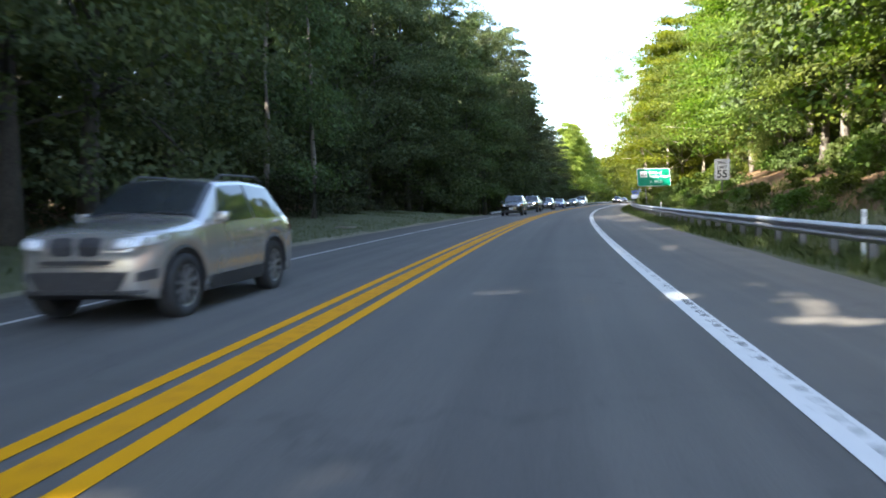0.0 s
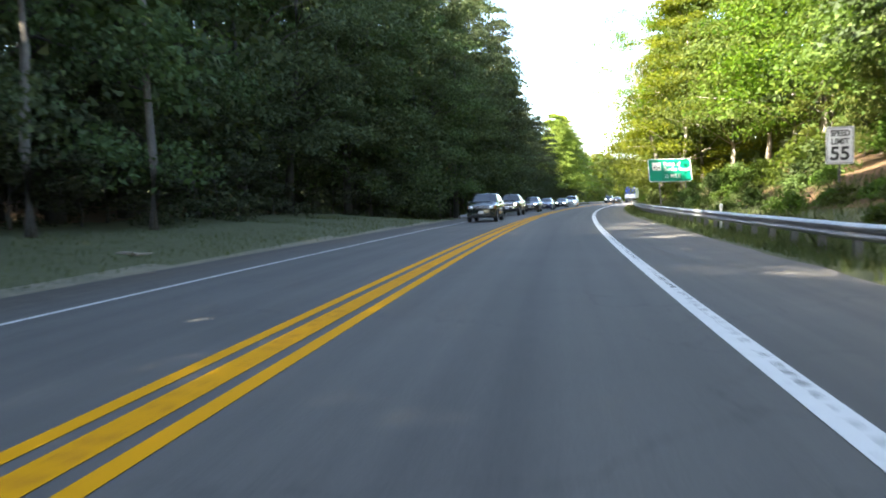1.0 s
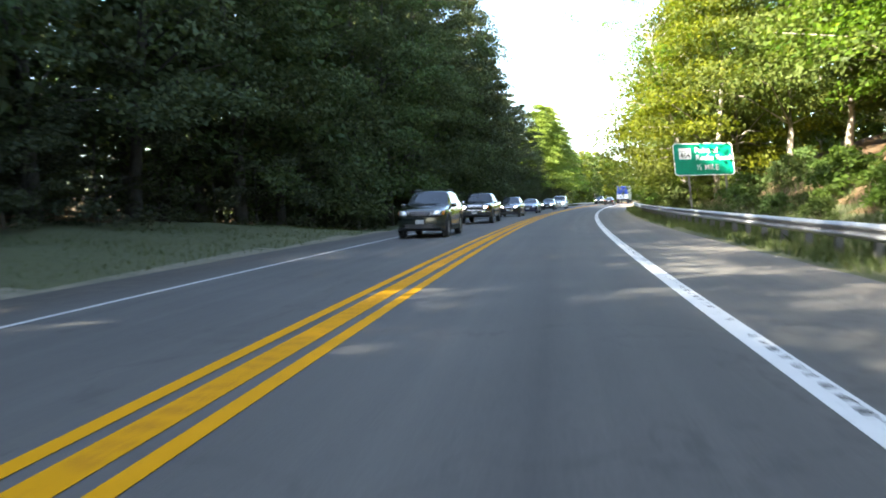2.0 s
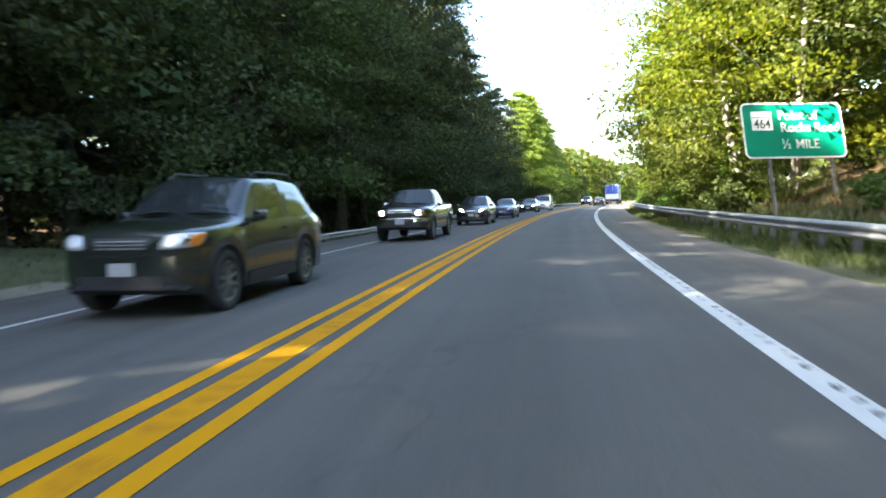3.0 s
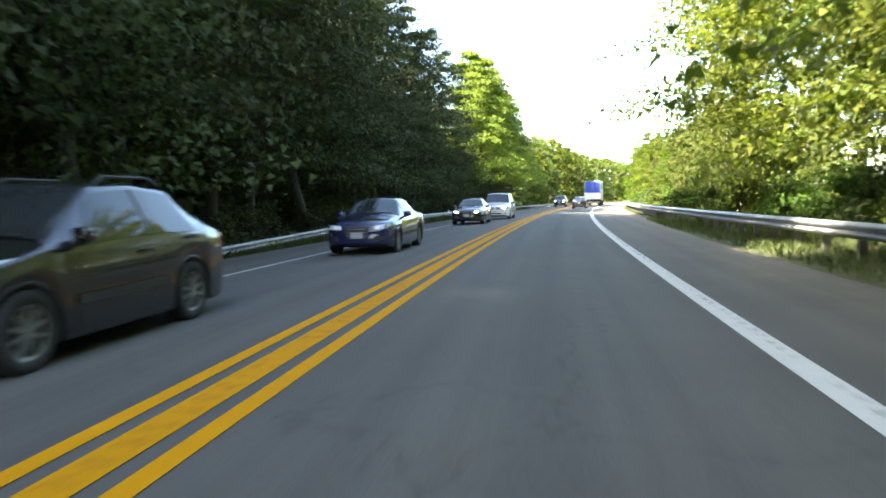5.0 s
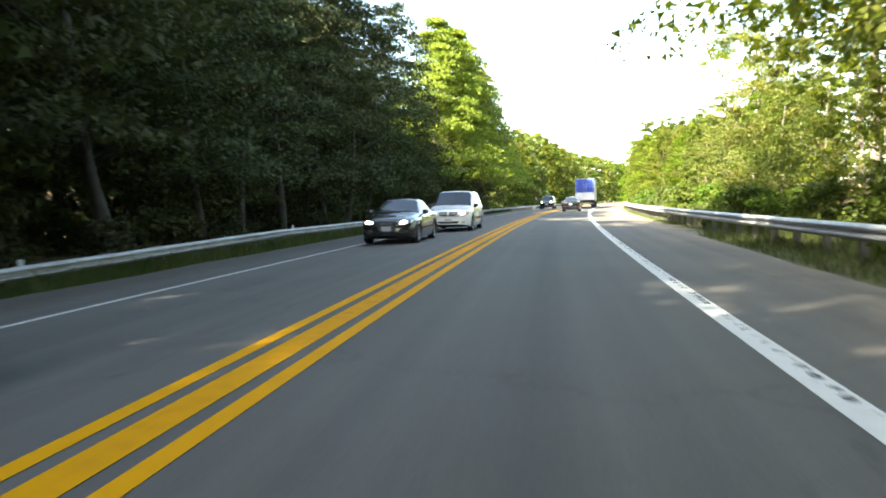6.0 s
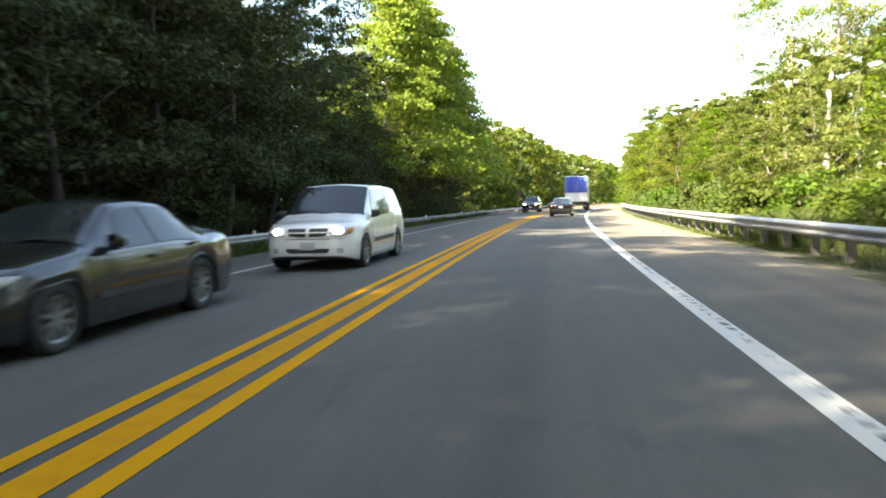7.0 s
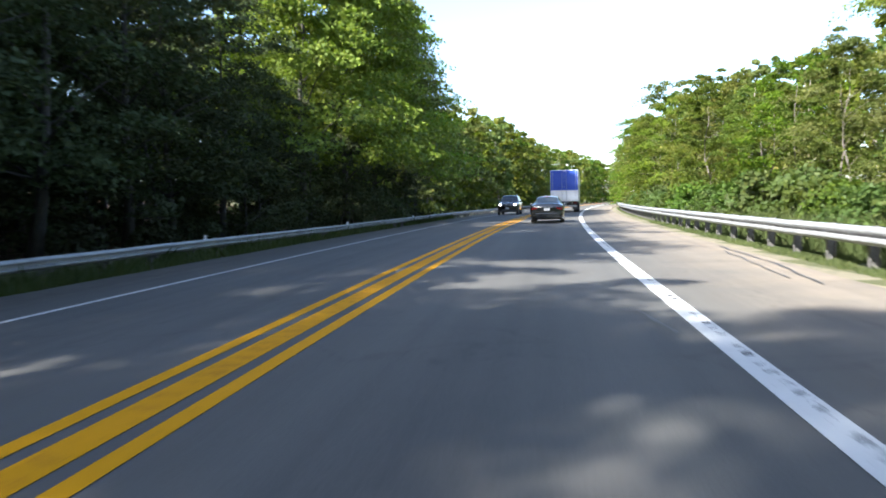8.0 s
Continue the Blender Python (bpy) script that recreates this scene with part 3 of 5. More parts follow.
def small_sign():
    p = at(228, 9.4)
    gz = float(ground_z(228, 9.4))
    root = empty("marker_sign", pose(p.x, p.y, gz, 0, 0, turn(228)), "small white roadside sign on a post", "road sign")
    part("board", plate(bmesh.new(), 0.62, 0.62, 0.012, 0.05, 0, 0, 2.0), SIGN_WHITE, root)
    sign_post(root, 0, 0.012, -0.5, 2.25)


def delineator(s, o):
    gz = float(ground_z(s, o))
    p = at(s, o, gz)
    root = empty("delineator_post", pose(p.x, p.y, p.z, 0, 0, turn(s)), "thin white plastic delineator post behind the guardrail", "road marker", "delineator posts")
    bm = bmesh.new()
    box(bm, -0.045, 0.045, -0.012, 0.012, -0.3, 0.95 - gz, 0.008)
    part("blade", bm, SIGN_WHITE, root)
    bm = bmesh.new()
    box(bm, -0.035, 0.035, -0.018, -0.012, 0.80 - gz, 0.90 - gz, 0.002)
    part("reflector", bm, ALU, root, "silver reflector")


guide_sign()
delineator(12.8, 8.1)
delineator(43.9, 8.1)
speed_sign()
small_sign()


# ---------------------------------------------------------------- trees
def leaf_cloud(rng, centers, axes, spread, per, size, flat=0.45, up=0.5, oval=False):
    """Leaf quads scattered in flattened clumps round the centres."""
    nb = len(centers)
    n = nb * per
    c = np.repeat(centers, per, 0)
    ax = np.repeat(axes, per, 0)
    sp = np.repeat(spread, per)[:, None]
    p = rng.normal(size=(n, 3))
    p /= np.linalg.norm(p, axis=1)[:, None]
    p *= (rng.random(n) ** 0.45)[:, None]
    p[:, 2] *= flat
    along = (p * ax).sum(1)[:, None] * ax
    p = p * 0.75 + along * 0.55
    p[:, 2] -= 0.22 * (p[:, :2] ** 2).sum(1)
    pos = c + p * sp
    nrm = rng.normal(size=(n, 3)) * (1 - up) + np.array([0, 0, up]) + ax * 0.25
    nrm /= np.linalg.norm(nrm, axis=1)[:, None]
    u = np.cross(nrm, rng.normal(size=(n, 3)))
    u /= np.linalg.norm(u, axis=1)[:, None]
    v = np.cross(nrm, u)
    a = (size * (0.6 + 0.8 * rng.random(n)))[:, None]
    if oval:
        bend = nrm * a * 0.18
        verts = np.stack([pos - u * a * 0.85, pos - v * a * 0.42 + bend, pos + u * a - bend, pos + v * a * 0.42 + bend], 1).reshape(-1, 3)
        return verts, np.arange(n * 4).reshape(n, 4)
    verts = np.stack([pos - u * a * 0.8 - v * a * 0.45, pos + v * a * 0.75, pos + u * a - v * a * 0.3], 1).reshape(-1, 3)
    faces = np.arange(n * 3).reshape(n, 3)
    return verts, faces


def tree_mesh(name, seed, H, R, low, boughs, per, leaf, bark, leafmat, style="broad", lean=0.0, slim=0.0095, limbs=3, oval=False):
    """One tree: tapered trunk with limbs, crown of leaf clumps. Stands at the origin."""
    rng = np.random.default_rng(seed)
    root = new(name)
    root.empty_display_size = 0.3
    k = 7
    bend = rng.normal(size=(2,)) * 0.35
    pts, rad = [], []
    for i in range(k):
        f = i / (k - 1)
        z = -0.4 + f * H * 0.86
        pts.append((lean * z + bend[0] * math.sin(2.5 * f) + rng.normal() * 0.08, bend[1] * math.sin(2.1 * f) + rng.normal() * 0.08, z))
        rad.append(slim * H * (1.25 - f) ** 1.1 * (1.35 if i == 0 else 1))
    bm = bmesh.new()
    tube(bm, pts, rad, 8)
    cen, axs, spr = [], [], []
    for j in range(boughs):
        f = (j + rng.random()) / boughs
        if style == "layer":
            f = round(f * 11) / 11
            zz = low * H + f * H * (1 - low)
            rr = R * (1.02 - f) ** 0.7 * (0.45 + 0.55 * rng.random() ** 0.5)
        elif style in ("edge", "tier"):
            if style == "tier":
                f = round(f * 13) / 13
            zz = low * H + f * H * (1 - low)
            rr = R * (0.35 + 0.65 * math.sin(math.pi * min(1, 0.18 + f * 0.8)) ** 0.8) * (0.35 + 0.65 * rng.random() ** 0.45)
        else:
            zz = low * H + f * H * (1 - low)
            rr = R * math.sin(math.pi * min(0.97, 0.12 + 0.86 * f)) ** 0.6 * (0.3 + 0.7 * rng.random() ** 0.45)
        a = rng.random() * 2 * math.pi
        cx = np.interp(zz, [p[2] for p in pts], [p[0] for p in pts])
        cy = np.interp(zz, [p[2] for p in pts], [p[1] for p in pts])
        d = np.array([math.cos(a), math.sin(a), 0.0])
        cen.append((cx + d[0] * rr, cy + d[1] * rr, zz + rng.normal() * 0.25))
        axs.append(d)
        spr.append((0.55 + 0.5 * rng.random()) * R * (0.42 if style != "layer" else 0.5) * (1 - 0.45 * f))
        if j % limbs == 0 and rr > 0.4:
            z0 = max(0.15 * H, zz - rr * 0.55)
            x0 = np.interp(z0, [p[2] for p in pts], [p[0] for p in pts])
            y0 = np.interp(z0, [p[2] for p in pts], [p[1] for p in pts])
            r0 = float(np.interp(z0, [p[2] for p in pts], rad)) * 0.34
            tube(bm, [(x0, y0, z0), ((x0 + cen[-1][0]) / 2, (y0 + cen[-1][1]) / 2, (z0 + zz) / 2 + 0.12 * rr), cen[-1]], [r0, r0 * 0.65, r0 * 0.2], 5)
    part("trunk", bm, bark, root, smooth=True)
    v, fc = leaf_cloud(rng, np.array(cen), np.array(axs), np.array(spr), per, leaf, 0.30 if style in ("layer", "tier") else 0.5, oval=oval)
    from_arrays("crown", v, fc, leafmat, root)
    return root


def bush_mesh(name, seed, H, R, clumps, per, leaf, mat):
    rng = np.random.default_rng(seed)
    root = new(name)
    root.empty_display_size = 0.3
    cen, axs, spr = [], [], []
    bm = bmesh.new()
    for j in range(clumps):
        a, f = rng.random() * 6.283, rng.random()
        rr = R * (1 - 0.55 * f) * rng.random() ** 0.5
        c = (math.cos(a) * rr, math.sin(a) * rr, 0.12 * H + 0.8 * H * f)
        cen.append(c)
        axs.append((math.cos(a), math.sin(a), 0))
        spr.append(R * (0.34 + 0.22 * rng.random()))
        if j % 2 == 0:
            tube(bm, [(c[0] * 0.15, c[1] * 0.15, -0.15), (c[0] * 0.6, c[1] * 0.6, c[2] * 0.5), c], [0.03, 0.02, 0.008], 5)
    part("stem", bm, BARK, root)
    v, fc = leaf_cloud(rng, np.array(cen), np.array(axs), np.array(spr), per, leaf, 0.7)
    from_arrays("foliage", v, fc, mat, root)
    return root


def plant(protos, spots, label, category, group, used):
    """Set copies of the prototypes at (s, o, scale, z lift)."""
    for i, (s, o, sc, dz) in enumerate(spots):
        pr = protos[random.randrange(len(protos))]
        z = float(ground_z(s, o)) + dz
        p = at(s, o, z)
        m = pose(p.x, p.y, p.z, random.uniform(-2, 2), random.uniform(-2, 2), random.uniform(0, 360))
        if pr.name in used:
            ob = copy_thing(pr, m)
        else:
            used.add(pr.name)
            pr.matrix_basis = m
            ob = pr
        wide = min(sc, 1.4)
        ob.scale = (wide * random.uniform(0.93, 1.07), wide * random.uniform(0.93, 1.07), sc)
        tagged(ob, label, category, group)


used = set()
random.seed(11)
# forest on the outer side of the curve
left_near = [tree_mesh("deciduous_tree", 20 + i, 18.0, r, lo, nb, 300, 0.088, SHADED_BARK, LEAF_L, st) for i, (r, lo, nb, st) in enumerate(((4.8, 0.14, 92, "broad"), (4.4, 0.18, 84, "broad"), (4.8, 0.07, 96, "edge"), (4.4, 0.05, 92, "edge")))]
left_needle = [tree_mesh("forest_pine", 24 + i, 18.0, r, lo, nb, 190, 0.108, SHADED_BARK, LEAF_N, st) for i, (r, lo, nb, st) in enumerate(((4.8, 0.17, 104, "tier"), (4.5, 0.19, 100, "tier"), (4.5, 0.16, 96, "edge")))]
left_back = [tree_mesh("forest_tree", 30 + i, 19.0, 5.2, 0.10, 46, 80, 0.42, SHADED_BARK, LEAF_L, "edge") for i in range(2)]


def sun_gap(s, o, hgt):
    """Woods behind the roadside pines, lowered to let the sun reach their crowns."""
    back = 0.88 * (-o - 11)
    return hgt - (hgt - 16.0) * float(ease(s, 168 - back, 174 - back) * (1 - ease(s, 222 - back, 230 - back)))


def left_height(s):
    # crown tops out of view are raised to shade the signs and bank
    return float(np.interp(s, [-30, 14, 26, 36, 43, 51, 57, 90, 104, 112, 122, 127, 131, 141, 145, 158, 163, 172, 210], [35, 31, 30, 32, 35.5, 35, 27, 26.5, 27.5, 26.5, 22, 20.5, 17.6, 17.2, 17.6, 15.6, 15.0, 15.0, 14]))


spots = []
s = -24.0
while s < 212:
    if s > 6 and not (163.5 < s < 206):
        hgt = left_height(s)
        spots.append((s + random.uniform(-1, 1), -13.6 + random.uniform(-1.0, 1.0) + 1.5 * float(ease(s, 84, 98)) - 4.2 * (1 - float(ease(s, 58, 80))), hgt / 18 * random.uniform(0.95, 1.05), 0))
    s += 5.2
plant(left_near, [v for v in spots if v[0] < 103], "tall leafy deciduous tree at the dark forest edge", "tree", "forest edge trees", used)
plant(left_needle, [v for v in spots if v[0] >= 103], "tall dark pine with shade-toned low boughs at the forest edge", "tree", "forest edge pines", used)
# added outside the view, to throw shade on the speed sign and lane
spots = [(16.4, -12.6, 1.65, 0), (20.6, -13.2, 1.62, 0), (3.0, -15.0, 1.6, 0), (7.5, -16.5, 1.65, 0)]
plant(left_near, spots, "tall leafy deciduous tree at the dark forest edge", "tree", "forest edge trees", used)
left_mid = [tree_mesh("inner_tree", 36 + i, 19.0, 5.0, 0.08, 60, 92, 0.19, SHADED_BARK, LEAF_L, "edge") for i in range(2)]
spots = []
s = -26.0
while s < 235:
    spots.append((s + random.uniform(-2, 2), -20.5 + random.uniform(-1.5, 1.5) - 2.5 * (1 - float(ease(s, 58, 80))), sun_gap(s, -20, min(26, max(19.5, left_height(s) - 1))) / 19 * random.uniform(0.92, 1.04), 0))
    s += 6.5
# second row, added to stop sun leaking through the front crowns onto the lane
s = 42.0
while s < 160:
    spots.append((s + random.uniform(-0.8, 0.8), -16.6 + random.uniform(-0.6, 0.6) - 4.2 * (1 - float(ease(s, 58, 80))), (left_height(s) - 0.6) / 19 * random.uniform(0.93, 1.0), 0))
    s += 5.2
plant(left_mid, spots, "leafy tree just inside the dark forest edge", "tree", "inner forest trees", used)
spots = []
for o0, stp in ((-28.5, 7.5),):
    s = -26.0
    while s < 235:
        spots.append((s + random.uniform(-2, 2), o0 + random.uniform(-2, 2), sun_gap(s, o0, min(26, max(20.0, left_height(s) - 1))) / 19 * random.uniform(0.9, 1.05), 0))
        s += stp
spots += [(138 + 5.0 * k + random.uniform(-1, 1), -36.5 + random.uniform(-1.5, 1.5), 1.34 * random.uniform(0.95, 1.05), 0) for k in range(12)]
# unseen row at the roadside near the start, added only for its shadow
for k in range(7):
    spots.append((-26 + 4.6 * k + random.uniform(-1, 1), -13.2 + random.uniform(-0.8, 0.8), 1.5 * random.uniform(0.97, 1.05), 0))
plant(left_back, spots, "shaded forest tree standing deep in the woods", "tree", "forest trees", used)
# the ones scaled above 1 are added behind the edge to shade the road
plant(left_needle, [(143 + 4.3 * i + random.uniform(-0.8, 0.8), -17.6 + random.uniform(-0.6, 0.6), 0.79 * random.uniform(0.95, 1.05), 0) for i in range(7)] + [(143.5, -20.0, 1.15, 0), (135.5, -19.0, 1.42, 0), (140.0, -19.6, 1.42, 0), (147.0, -18.8, 1.42, 0), (151.5, -19.0, 1.42, 0), (156.5, -19.4, 1.1, 0), (166.5, -13.0, 0.74, 0), (170.5, -12.8, 0.72, 0)], "tall dark pine with shade-toned low boughs at the forest edge", "tree", "forest edge pines", used)
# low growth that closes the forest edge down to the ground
for nm, mt, lo, hi, lb in (("understory_tree", LEAF_U, -10, 103, "low leafy understory tree closing the forest edge"), ("understory_pine", LEAF_N, 103, 198, "low dark evergreen with shade-toned needles closing the forest edge")):
    low_growth = [tree_mesh(nm, 100 + i + int(hi), 7.0, 3.3, 0.02, 44, 150, 0.090, SHADED_BARK, mt, "edge") for i in range(2)]
    spots = []
    s = float(lo)
    while s < hi:
        o = -14.6 - 2.2 * (1 - float(ease(s, 58, 80))) + 3.6 * float(ease(s, 160, 168))
        spots.append((s + random.uniform(-0.8, 0.8), o + random.uniform(-1.0, 0.6), random.uniform(0.7, 1.2), -0.1))
        s += 3.3
    plant(low_growth, spots, lb, "tree", "understory trees", used)
# a few bare grey stems that stand out of the shade
stem = [tree_mesh("bare_stem_tree", 121, 20.0, 3.6, 0.62, 26, 120, 0.11, BARK, LEAF_L, "broad", 0.0, 0.0070, limbs=4)]
plant(stem, [(37.0, -13.9, 1.1, 0), (43.5, -13.7, 1.1, 0), (97.0, -12.4, 1.1, 0), (100.5, -12.8, 1.1, 0)], "slender tree with a bare grey stem at the forest edge", "tree", "bare-stemmed trees", used)
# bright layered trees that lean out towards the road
pines = [tree_mesh("pine_tree", 41, 17.5, 5.4, 0.24, 124, 300, 0.125, SHADED_BARK, LEAF_P, "layer")]
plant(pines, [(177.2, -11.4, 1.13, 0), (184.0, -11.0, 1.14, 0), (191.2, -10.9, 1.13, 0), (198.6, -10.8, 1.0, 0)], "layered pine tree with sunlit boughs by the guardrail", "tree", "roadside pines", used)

# sunlit trees on the inner side
def sunny_trees(mat):
    return [tree_mesh("roadside_tree", 50 + i, h, r, lo, nb, 260, 0.104, PALE_BARK, mat, st, 0.0, 0.0075, limbs=7) for i, (h, r, lo, nb, st) in enumerate(((17.0, 5.6, 0.20, 118, "layer"), (16.5, 5.0, 0.18, 108, "broad"), (16.0, 5.2, 0.14, 116, "layer")))]


right_near = sunny_trees(LEAF_R)
right_bright = sunny_trees(LEAF_Y)
right_low = [tree_mesh("young_tree", 60 + i, 9.5, r, 0.05, nb, 125, 0.108, BARK, mt, st, 0.0, 0.006, limbs=5, oval=True) for i, (r, nb, mt, st) in enumerate(((3.3, 80, LEAF_R, "edge"), (2.7, 70, LEAF_O, "broad"), (3.3, 80, LEAF_O, "edge"), (2.4, 64, LEAF_R, "broad")))]
right_back = [tree_mesh("hillside_tree", 70 + i, 17.0, r, 0.10, 56, 54, 0.36, PALE_BARK, mt, st) for i, (r, mt, st) in enumerate(((5.2, LEAF_R, "edge"), (4.4, LEAF_O, "broad")))]
spots = []
s = 6.0
while s < 126:
    close = 2.6 * float(ease(s, 78, 88))
    hgt = float(np.interp(s, [-20, 60, 84, 120, 138, 148], [17, 17, 20, 18, 15, 14]))
    spots.append((s + random.uniform(-1.2, 1.2), 15.0 - close + 0.9 * float(ease(s, 96, 110)) + 2.8 * float(ease(s, 66, 69) * (1 - ease(s, 79, 81))) + 3.0 * float(ease(s, 22, 26) * (1 - ease(s, 48, 53))) + random.uniform(-1.0, 1.4), hgt / 16.5 * random.uniform(0.94, 1.06), -0.1))
    s += 5.8
spots += [(84.0, 11.6, 1.2, 0), (91.5, 11.0, 1.15, 0)]
plant(right_near, [v for v in spots if v[0] < 82], "tall sunlit deciduous tree with a pale trunk", "tree", "roadside trees", used)
plant(right_bright, [v for v in spots if v[0] >= 82], "tall bright yellow-green deciduous tree by the road", "tree", "roadside trees", used)
spots = []
s = 92.0
while s < 250:
    hgt = float(np.interp(s, [92, 150, 154, 185, 205, 250], [6.5, 6.5, 6.2, 7.5, 10.6, 11.2]))
    spots.append((s + random.uniform(-1, 1), (11.9 if s < 150 else 12.8 - 1.8 * float(ease(s, 198, 225))) + random.uniform(-0.9, 1.0), hgt / 9.5 * random.uniform(0.82, 1.08), -0.1))
    s += 4.0
spots += [(22 + 4.6 * k, 16.6 + random.uniform(-0.8, 0.8), random.uniform(0.5, 0.75), -0.1) for k in range(9)]
spots += [(82.5, 11.2, 0.62, -0.1), (86.0, 10.9, 0.72, -0.1), (89.5, 11.0, 0.66, -0.1)]
plant(right_low, spots, "young leafy tree crowding the guardrail", "tree", "young roadside trees", used)
spots = []
for o0, stp, a, e in ((21.5, 7.5, 12, 136), (29, 9.0, 12, 136), (18.5, 7.0, 157, 250), (25.0, 8.0, 157, 250)):
    s = a
    while s < e:
        spots.append((s + random.uniform(-2, 2), o0 + random.uniform(-2, 2), random.uniform(0.9, 1.1) * (1.0 if s < 152 else float(np.interp(s, [155, 185, 210], [0.48, 0.58, 0.66]))), -0.1))
        s += stp
plant(right_back, spots, "hillside forest tree behind the roadside trees", "tree", "hillside trees", used)
# thin-crowned tall tree with bare limbs, and a vine-clad snag beside it
thin = [tree_mesh("thin_tree", 77, 17.5, 4.6, 0.52, 50, 300, 0.095, PALE_BARK, LEAF_O, "broad", 0.05, limbs=1)]
plant(thin, [(127.5, 14.8, 0.98, 0), (132.5, 13.4, 1.02, 0), (138.5, 15.2, 0.9, 0), (161.0, 15.5, 0.8, 0), (169.5, 15.8, 0.78, 0)], "tall thin-crowned tree with bare pale limbs", "tree", "thin roadside trees", used)
# a broken stem wrapped in bright climbing vine
def vine_snag():
    rng = np.random.default_rng(131)
    p = at(127.6, 12.2, float(ground_z(127.6, 12.2)) - 0.1)
    root = empty("vine_clad_snag", pose(p.x, p.y, p.z, 0, 0, turn(127.6)), "broken leaning stem wrapped in yellow-green vine", "dead tree")
    pts = [(-0.16 * z - 0.02 * math.sin(z), 0.04 * math.sin(1.7 * z), z) for z in np.linspace(-0.3, 6.6, 9)]
    bm = bmesh.new()
    tube(bm, pts, [0.13 - 0.011 * i for i in range(9)], 8)
    tube(bm, [pts[6], (-1.9, 0.2, 5.6), (-3.0, 0.1, 5.9)], [0.05, 0.035, 0.012], 6)
    part("stem", bm, PALE_BARK, root, "bare grey stem", True)
    cen = np.array([pts[i] for i in (2, 3, 4, 5, 6, 7, 8, 8)]) + rng.normal(size=(8, 3)) * 0.12
    v, fc = leaf_cloud(rng, cen, np.tile((0.0, 0.0, 1.0), (8, 1)), np.full(8, 0.55), 260, 0.06, 1.3)
    from_arrays("vine", v, fc, LEAF_Y, root)["label"] = "yellow-green climbing vine"


vine_snag()
# dark drooping evergreens above the bank
hemlock = [tree_mesh("hemlock_tree", 83, 17.0, 4.2, 0.24, 84, 150, 0.15, BARK, LEAF_D, "layer")]
plant(hemlock, [(25.5, 15.4, 1.05, 0), (30.5, 15.2, 1.1, 0), (35.0, 15.4, 1.0, 0), (39.5, 15.8, 1.1, 0), (44.5, 16.4, 1.0, 0), (28.5, 20.5, 1.1, 0), (52.0, 17.5, 0.95, 0), (62.0, 16.5, 0.9, 0)], "dark drooping evergreen tree above the earth bank", "tree", "evergreens on the bank", used)
# a tree that leans out over the lane
lean = tree_mesh("leaning_tree", 79, 17.5, 5.4, 0.40, 62, 270, 0.078, PALE_BARK, LEAF_R, "broad", 0.22, limbs=1, oval=True)
p = at(86.5, 10.4, float(ground_z(86.5, 10.4)))
lean.matrix_basis = pose(p.x, p.y, p.z, 0, 0, turn(86.5) + 180)
tagged(lean, "airy leaning tree whose branches overhang the lane", "tree")
# the woods where the road bends out of sight
far_near = [tree_mesh("distant_tree", 74 + i, 14.5, 5.0, 0.06, 50, 52, 0.36, BARK, mt, "edge") for i, mt in enumerate((LEAF_R, LEAF_O))]
spots = []
for o0, stp in ((-13.5, 7.0), (-21, 9), (-30, 11), (11.2, 8), (19, 11)):
    s = 209.0 if o0 < 0 else 250.0
    while s < (460 if abs(o0) < 16 else 330):
        hgt = (11.5 + 4.3 * float(ease(s, 222, 255)) - 1.5 * float(ease(s, 300, 400))) if o0 < 0 else 11.5
        spots.append((s + random.uniform(-2, 2), o0 + random.uniform(-1.5, 1.5), hgt / 14.5 * random.uniform(0.9, 1.08), 0))
        s += stp
plant(far_near, spots, "distant leafy tree where the road bends", "tree", "distant trees", used)

# shrubs
bushes = [bush_mesh("shrub", 80 + i, 1.7, 1.25, 22, 80, 0.105, SHRUB) for i in range(3)]
spots = []
s = 8.0
while s < 240:
    o = 9.7 + random.uniform(-0.3, 1.0) if s > 84 else 11.2 + random.uniform(-0.8, 3.4)
    dense = 1.0 if s > 84 else 0.8
    if not (74.5 < s < 81.5 and o < 12.5) and not (28 < s < 56 and o > 10.4):
        spots.append((s, o, dense * random.uniform(0.65, 1.15), -0.1))
    s += 2.1 if s > 84 else 2.6
spots += [(16 + 1.4 * k, 10.2 + random.uniform(-0.7, 1.9), random.uniform(0.32, 0.55), -0.1) for k in range(34)]
spots += [(33 + 2.3 * k, 16.6 + random.uniform(-0.9, 0.9), random.uniform(0.7, 1.2), -0.1) for k in range(9)]
spots += [(47.5, 12.4, 1.0, -0.1), (51.0, 13.2, 1.15, -0.1), (54.0, 12.0, 0.9, -0.1)]
spots += [(24 + 2.6 * k, 13.6 + 0.05 * k + random.uniform(-0.5, 0.9), random.uniform(0.55, 0.95), -0.1) for k in range(5)]
plant(bushes, spots, "leafy green shrub behind the guardrail", "shrub", "roadside shrubs", used)
spots = []
s = 84.0
while s < 230:
    spots.append((s, -11.4 + random.uniform(-1.6, 1.0) - 5.5 * (1 - float(ease(s, 58, 80))) - 0.6, random.uniform(0.4, 0.85), -0.1))
    s += 3.4
spots += [(-8 + 3.3 * k, -25.5 + random.uniform(-1.5, 1.5), random.uniform(2.2, 3.0), -0.1) for k in range(34)]
spots += [(10 + 3.1 * k, 19.5 + random.uniform(-1.0, 1.5), random.uniform(1.5, 2.3), -0.1) for k in range(22)]
for o0 in (-17.5,):
    s = 84.0
    while s < 215:
        spots.append((s, o0 + random.uniform(-1.5, 1.5), random.uniform(1.5, 2.3), -0.1))
        s += 4.5
